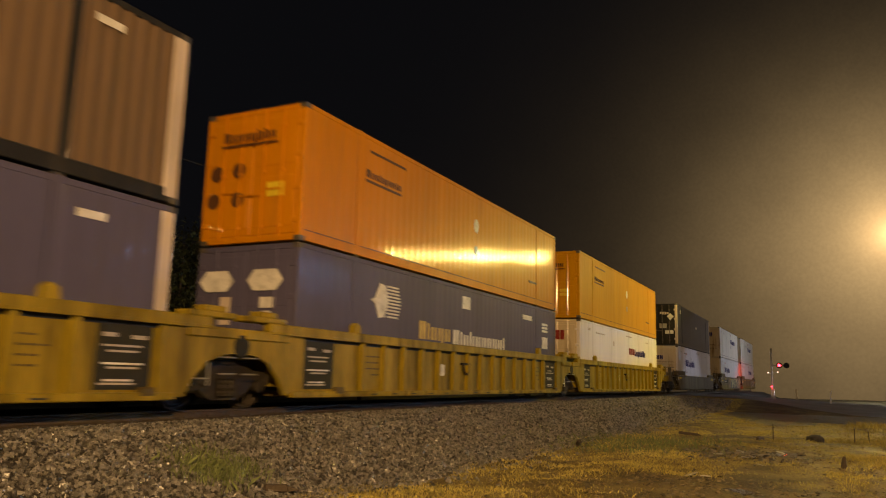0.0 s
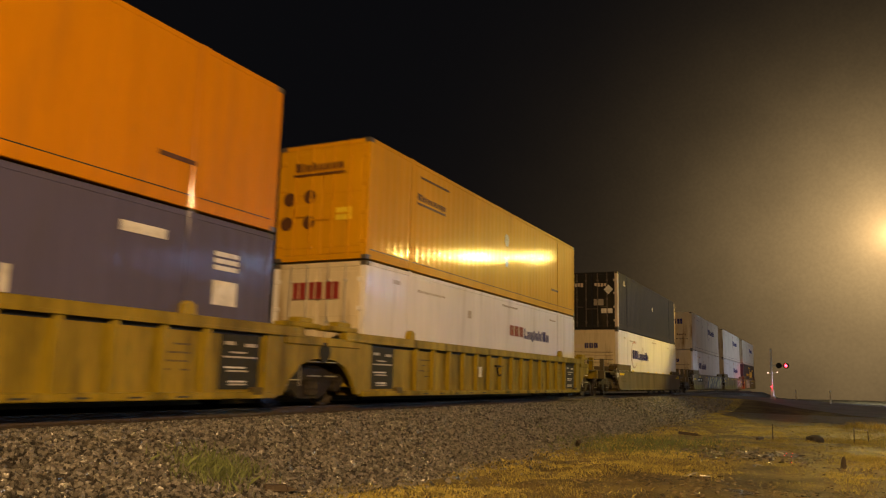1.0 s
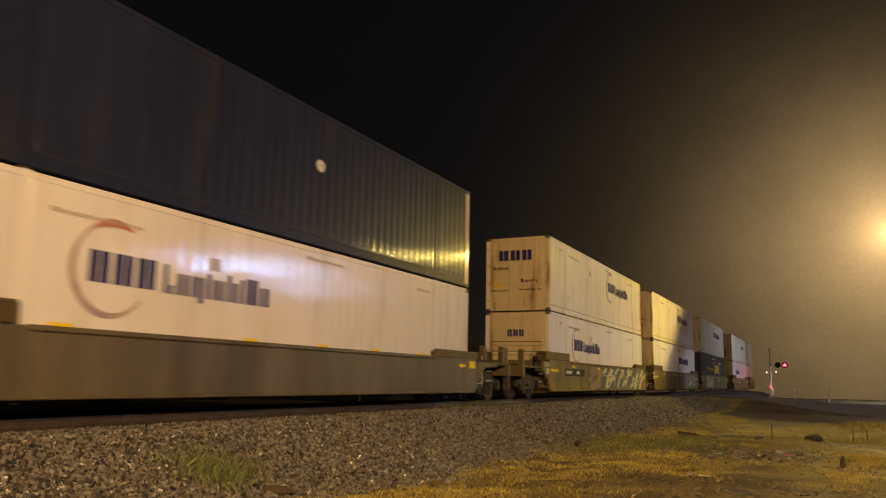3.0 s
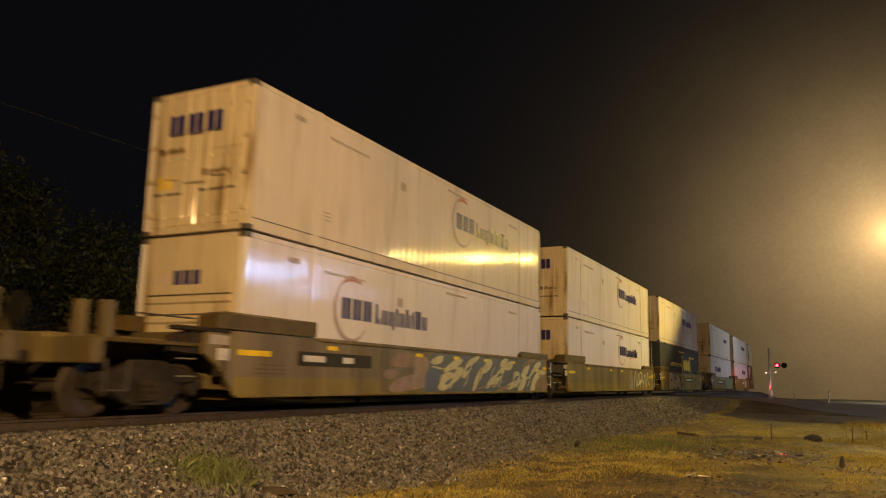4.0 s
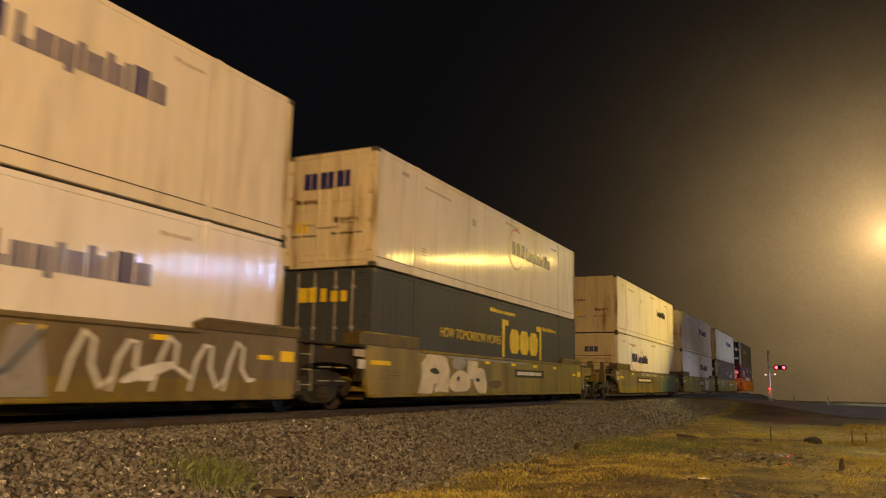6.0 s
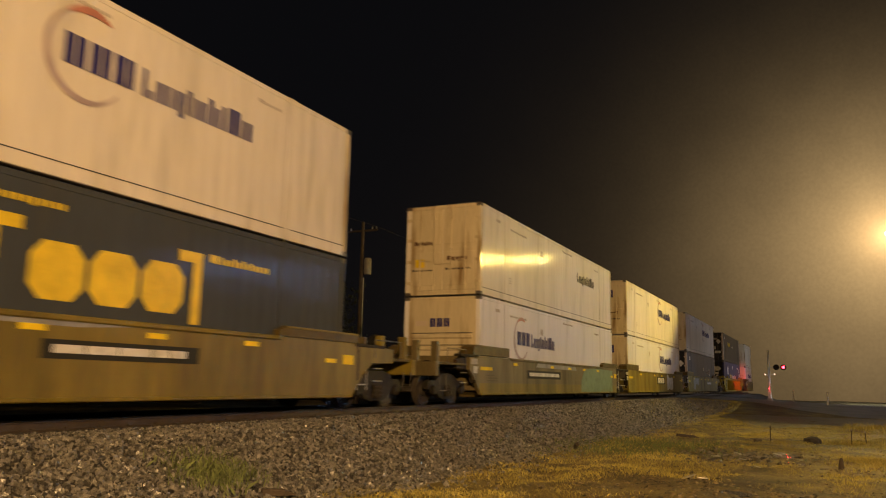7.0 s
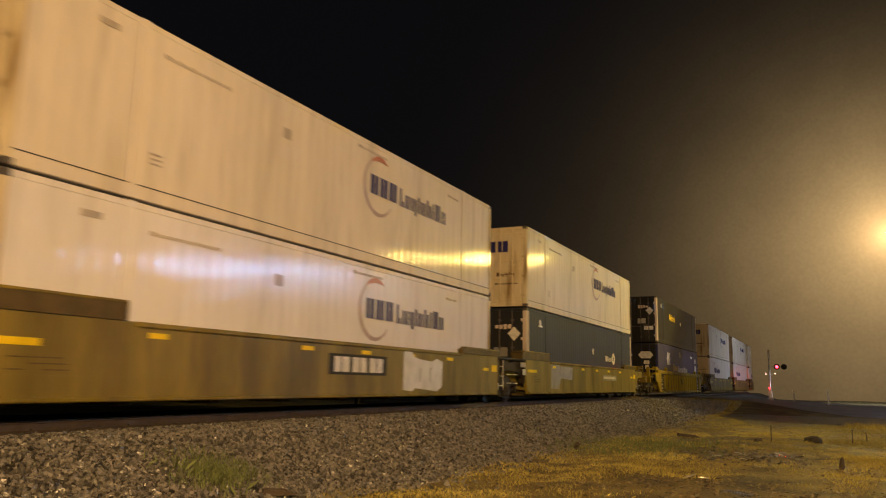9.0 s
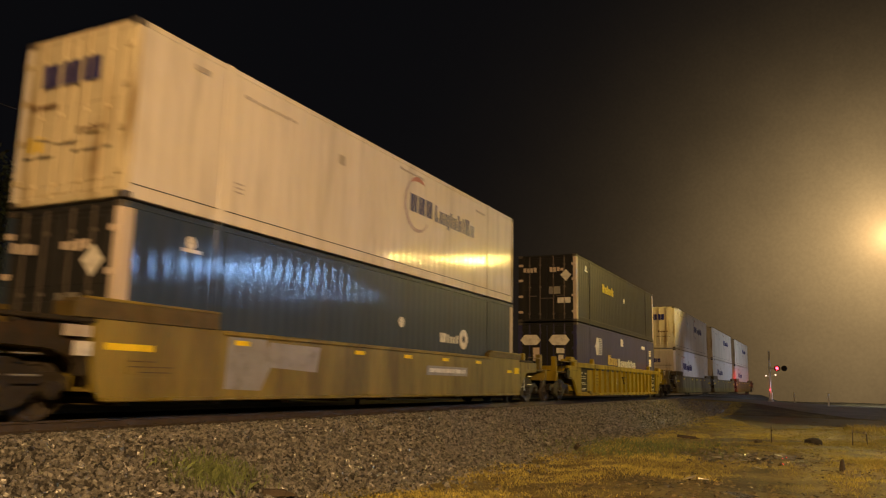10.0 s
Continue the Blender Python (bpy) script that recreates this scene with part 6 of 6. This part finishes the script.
def bits():
    """Small things in the grass."""
    def lump(name, label, cat, x, y, sx, sy, sz, material, seed, turn=0.0):
        rng = random.Random(seed)
        bm = bmesh.new()
        bmesh.ops.create_icosphere(bm, subdivisions=2, radius=1)
        for v in bm.verts:
            k = 1 + 0.22 * noise.noise(v.co * 1.7 + Vector((seed, 0, 0)))
            v.co = Vector((v.co.x * sx * k, v.co.y * sy * k, v.co.z * sz * k))
        me = bpy.data.meshes.new(name)
        bm.to_mesh(me)
        bm.free()
        me.materials.append(material)
        ob = tagged(new(name, me), label, cat)
        ob.matrix_basis = pose(x, y, terrain(x, y) + sz * 0.45, 0, 0, turn)
        return ob
    lump("rock", "rounded grey rock in the grass", "rock", -0.49, 25.7, 0.27, 0.22, 0.15, BALLAST, 3)
    lump("rock", "small dark stone in the mud", "rock", -1.1, 20.9, 0.12, 0.10, 0.05, CONCRETE, 5)
    for x, y, turn, ln, tilt in ((-5.55, 18.6, 118, 0.42, 24), (-4.0, 25.2, 35, 0.6, 6), (-1.9, 24.6, 84, 0.8, 2), (-6.35, 8.1, 50, 0.3, 3)):
        ob = tagged(new("broken_tie_piece"), "weathered broken timber piece lying at the foot of the bank", "timber")
        z = max(terrain(x, y), bed_height(x - TRACK, y) if x - TRACK < 4.6 else -9)
        ob.matrix_basis = pose(x, y, z + 0.06, 0, tilt, turn)
        part("timber", Solid().box(-ln / 2, ln / 2, -0.04, 0.04, -0.045, 0.045, 0.012), WOOD, ob)
        part("split_end", Solid().prism([(ln / 2, -0.04), (ln / 2 + 0.16, -0.02), (ln / 2, 0.03)], "y", -0.03, 0.03), WOOD, ob)
    ob = tagged(new("stub_post"), "short rotten stub post in the grass", "post")
    ob.matrix_basis = pose(0.15, 17.0, terrain(0.15, 17.0), 3, 4, 0)
    part("stub", Solid().lathe((0, 0, -0.1), "z", [(0.06, 0), (0.05, 0.20), (0.035, 0.30), (0.012, 0.34)], 9), WOOD, ob)
    for x, y, h, lean in ((0.55, 25.9, 0.46, 2), (0.95, 26.4, 0.38, -3), (-1.55, 24.6, 0.52, 1)):
        ob = tagged(new("thin_stake"), "thin weathered stake standing in the grass", "stake", "stakes in the grass")
        ob.matrix_basis = pose(x, y, terrain(x, y) - 0.05, 0, lean, 0)
        part("shaft", Solid().rod((0, 0, 0), (0, 0, h), 0.016, 7, 0.011), WOOD, ob)
        part("tip", Solid().rod((0, 0, h), (0, 0, h + 0.07), 0.017, 7, 0.006), GALV, ob, "pale weathered tip")
    # wet litter that glints
    rng = random.Random(4)
    for x, y, s in ((-1.15, 20.2, 0.13), (-1.9, 19.2, 0.16), (-2.3, 18.6, 0.12), (-1.7, 18.0, 0.1), (-2.2, 13.9, 0.15), (-1.9, 13.6, 0.1), (-0.6, 18.7, 0.09), (-1.3, 16.3, 0.1)):
        sheet = []
        for i in range(7):
            a = 2 * math.pi * i / 7
            r = s * rng.uniform(0.6, 1.2)
            sheet.append((r * math.cos(a), r * math.sin(a) * 0.7))
        ob = new("litter_scrap", Solid().prism(sheet, "z", 0.0, 0.012).mesh("litter_scrap", GALV))
        tagged(ob, "wet crumpled scrap lying in the grass", "litter", "scraps in the grass")
        ob.matrix_basis = pose(x, y, terrain(x, y) + 0.035, rng.uniform(-14, 14), rng.uniform(-14, 14), rng.uniform(0, 90))


bits()


def puddles():
    m = bpy.data.materials.new("muddy_water")
    m.use_nodes = True
    n, l = m.node_tree.nodes, m.node_tree.links
    b = n["Principled BSDF"]
    b.inputs["Base Color"].default_value, b.inputs["Roughness"].default_value = (0.03, 0.022, 0.012, 1), 0.06
    coord, wave, relief = n.new("ShaderNodeTexCoord"), n.new("ShaderNodeTexNoise"), n.new("ShaderNodeBump")
    wave.inputs["Scale"].default_value = 14.0
    relief.inputs["Strength"].default_value, relief.inputs["Distance"].default_value = 0.25, 0.02
    l.new(coord.outputs["Object"], wave.inputs["Vector"])
    l.new(wave.outputs["Fac"], relief.inputs["Height"])
    l.new(relief.outputs["Normal"], b.inputs["Normal"])
    rng = random.Random(8)
    for x, y, rx, ry in ((-1.05, 20.0, 0.42, 0.9), (-1.7, 18.6, 0.35, 0.6), (-2.0, 14.0, 0.30, 0.35), (-0.7, 17.4, 0.3, 0.4), (-1.3, 12.3, 0.35, 0.35)):
        edge = []
        for i in range(22):
            a = 2 * math.pi * i / 22
            k = rng.uniform(0.6, 1.15)
            edge.append((rx * k * math.cos(a), ry * k * math.sin(a)))
        me = Solid().prism(edge, "z", -0.03, 0.0).mesh("puddle", m)
        ob = tagged(new("puddle", me), "shallow muddy puddle in the wet grass", "puddle", "puddles in the grass")
        ob.matrix_basis = pose(x, y, terrain(x, y) + 0.014)


puddles()


def tree(x, y, height, spread, seed):
    """A tapered trunk with limbs and a ragged crown of small leaf clumps."""
    rng = np.random.default_rng(seed)
    ob = tagged(new("tree"), "dark leafy tree behind the track at night", "tree", "trees behind the track")
    ob.matrix_basis = pose(x, y, terrain(x, y) - 0.1)
    s = Solid()
    s.lathe((0, 0, 0), "z", [(0.34, 0), (0.26, 1.0), (0.20, height * 0.35), (0.10, height * 0.7), (0.03, height * 0.92)], 10)
    tips = []
    for i in range(13):
        z = height * (0.28 + 0.05 * i)
        a = rng.uniform(0, 6.28)
        r = spread * (1.0 - 0.55 * abs(i / 12 - 0.35)) * rng.uniform(0.6, 1.0)
        b = Vector((r * math.cos(a), r * math.sin(a), z + 0.28 * r))
        s.rod((0, 0, z), b, 0.09, 6, 0.02)
        tips += [Vector((0, 0, z)).lerp(b, u) for u in (0.4, 0.6, 0.8, 1.0)]
    part("trunk", s, BARK, ob)
    centres = np.array([tuple(p) for p in tips])
    n = 5200
    pick = centres[rng.integers(0, len(centres), n)] + rng.normal(0, spread * 0.17, (n, 3))
    a = rng.normal(size=(n, 3))
    a /= np.linalg.norm(a, axis=1, keepdims=True)
    b = np.cross(a, rng.normal(size=(n, 3)))
    b /= np.linalg.norm(b, axis=1, keepdims=True)
    size = rng.uniform(0.12, 0.30, (n, 1))
    pts = np.stack([pick - a * size, pick + b * size * 0.5, pick + a * size, pick - b * size * 0.5], 1).reshape(-1, 3)
    me = bpy.data.meshes.new("crown")
    me.from_pydata(pts.tolist(), [], np.arange(n * 4).reshape(n, 4).tolist())
    me.materials.append(LEAF)
    crown = new("crown", me)
    crown.parent = ob
    return ob


for k, (x, y, h, sp) in enumerate(((-50, 22, 14.5, 5.5), (-54, 29, 18.0, 6.2), (-52, 36, 16.5, 5.8), (-55, 44, 14.5, 5.4), (-53, 52, 14.5, 5.2), (-57, 60, 15.0, 5.6), (-56, 69, 14.5, 5.4),
                                   (-58, 80, 15, 5.6), (-46, 27, 8.5, 4.2), (-47, 40, 9.0, 4.4), (-48, 50, 8.0, 4.2))):
    tree(x, y, h, sp, 100 + k)


POLE_Y = 40.8


def power_line():
    ob = tagged(new("power_line"), "sagging overhead cable between wooden poles behind the track", "power line")
    for y in (-42.0, POLE_Y, 2 * POLE_Y + 42.0):
        z = terrain(-26.0, y)
        pole = part("pole", Solid().rod((-26, y, z - 0.2), (-26, y, 10.6), 0.15, 12, 0.10), WOOD, ob, "wooden pole")
        part("crossarm", Solid().box(-27.1, -24.9, y - 0.06, y + 0.06, 9.95, 10.07, 0.02), WOOD, pole)
        for u in (-26.9, -25.3, -25.0):
            part("insulator", Solid().lathe((u, y, 10.06), "z", [(0.03, 0), (0.06, 0.05), (0.04, 0.09), (0.06, 0.13), (0.02, 0.18)], 10), ALU, pole)
    part("transformer", Solid().lathe((-25.62, POLE_Y + 0.1, 7.2), "z", [(0.20, 0), (0.24, 0.05), (0.24, 0.95), (0.18, 1.05)], 16), CONCRETE, ob, "pale grey can transformer")
    part("guard_strip", Solid().box(-25.87, -25.80, POLE_Y - 0.03, POLE_Y + 0.03, 0.5, 7.0, 0.01), ALU, ob, "pale conduit down the pole")
    s = Solid()
    for y0, y1 in ((-42.0, POLE_Y), (POLE_Y, 2 * POLE_Y + 42.0)):
        pts = [Vector((-25.0, y0 + (y1 - y0) * k / 24, 10.24 - 0.55 * (1 - (k / 12 - 1) ** 2))) for k in range(25)]
        for a, b in zip(pts, pts[1:]):
            s.rod(a, b, 0.013, 5)
    part("cable", s, WIRE, ob)


power_line()


def backdrop():
    me = bpy.data.meshes.new("backdrop")
    bm = bmesh.new()
    bmesh.ops.create_uvsphere(bm, u_segments=48, v_segments=24, radius=1000)
    bm.to_mesh(me)
    bm.free()
    me.materials.append(sky_material())
    ob = new("backdrop", me)
    ob.matrix_basis = pose(*EYE)
    tagged(smooth(ob), "black night sky with the street lamp's misty glow painted in", "sky", kind="structure")


backdrop()


def painted_mist_sheet():
    """A flat self-lit sheet, painted as mist, that hides the far end of the line."""
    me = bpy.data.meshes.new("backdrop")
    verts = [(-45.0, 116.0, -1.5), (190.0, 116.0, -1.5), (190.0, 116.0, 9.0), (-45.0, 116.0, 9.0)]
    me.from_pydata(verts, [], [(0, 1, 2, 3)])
    m = MATS["mist"] = sky_material(as_sheet=True)
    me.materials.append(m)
    tagged(new("painted_backdrop_mist", me), "flat self-lit sheet painted as brown mist at the far end of the line", "distance", kind="structure")


painted_mist_sheet()


def motions():
    """The train rolls past, its wheels turn, and an added disc hides the crossing lamps in turn."""
    times = [0.25 * k for k in range(41)]
    for ob, i, z in TRAIN:
        walk(ob, [(t, pose(TRACK, START[i] - travelled(t), z)) for t in times])
    steps = [k / FPS for k in range(10 * FPS + 1)]
    for w, a in SPIN:
        walk(w, [(t, pose(0, a, 0.42, math.degrees(travelled(t) / 0.42) % 360, 0, 0)) for t in steps])
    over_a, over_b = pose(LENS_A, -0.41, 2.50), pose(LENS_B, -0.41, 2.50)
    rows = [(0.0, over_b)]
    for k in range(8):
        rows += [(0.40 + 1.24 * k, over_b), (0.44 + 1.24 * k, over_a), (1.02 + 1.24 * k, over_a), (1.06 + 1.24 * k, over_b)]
    walk(FLASH_DISC[0], [r for r in rows if r[0] < 9.95] + [(10.0, over_b)])


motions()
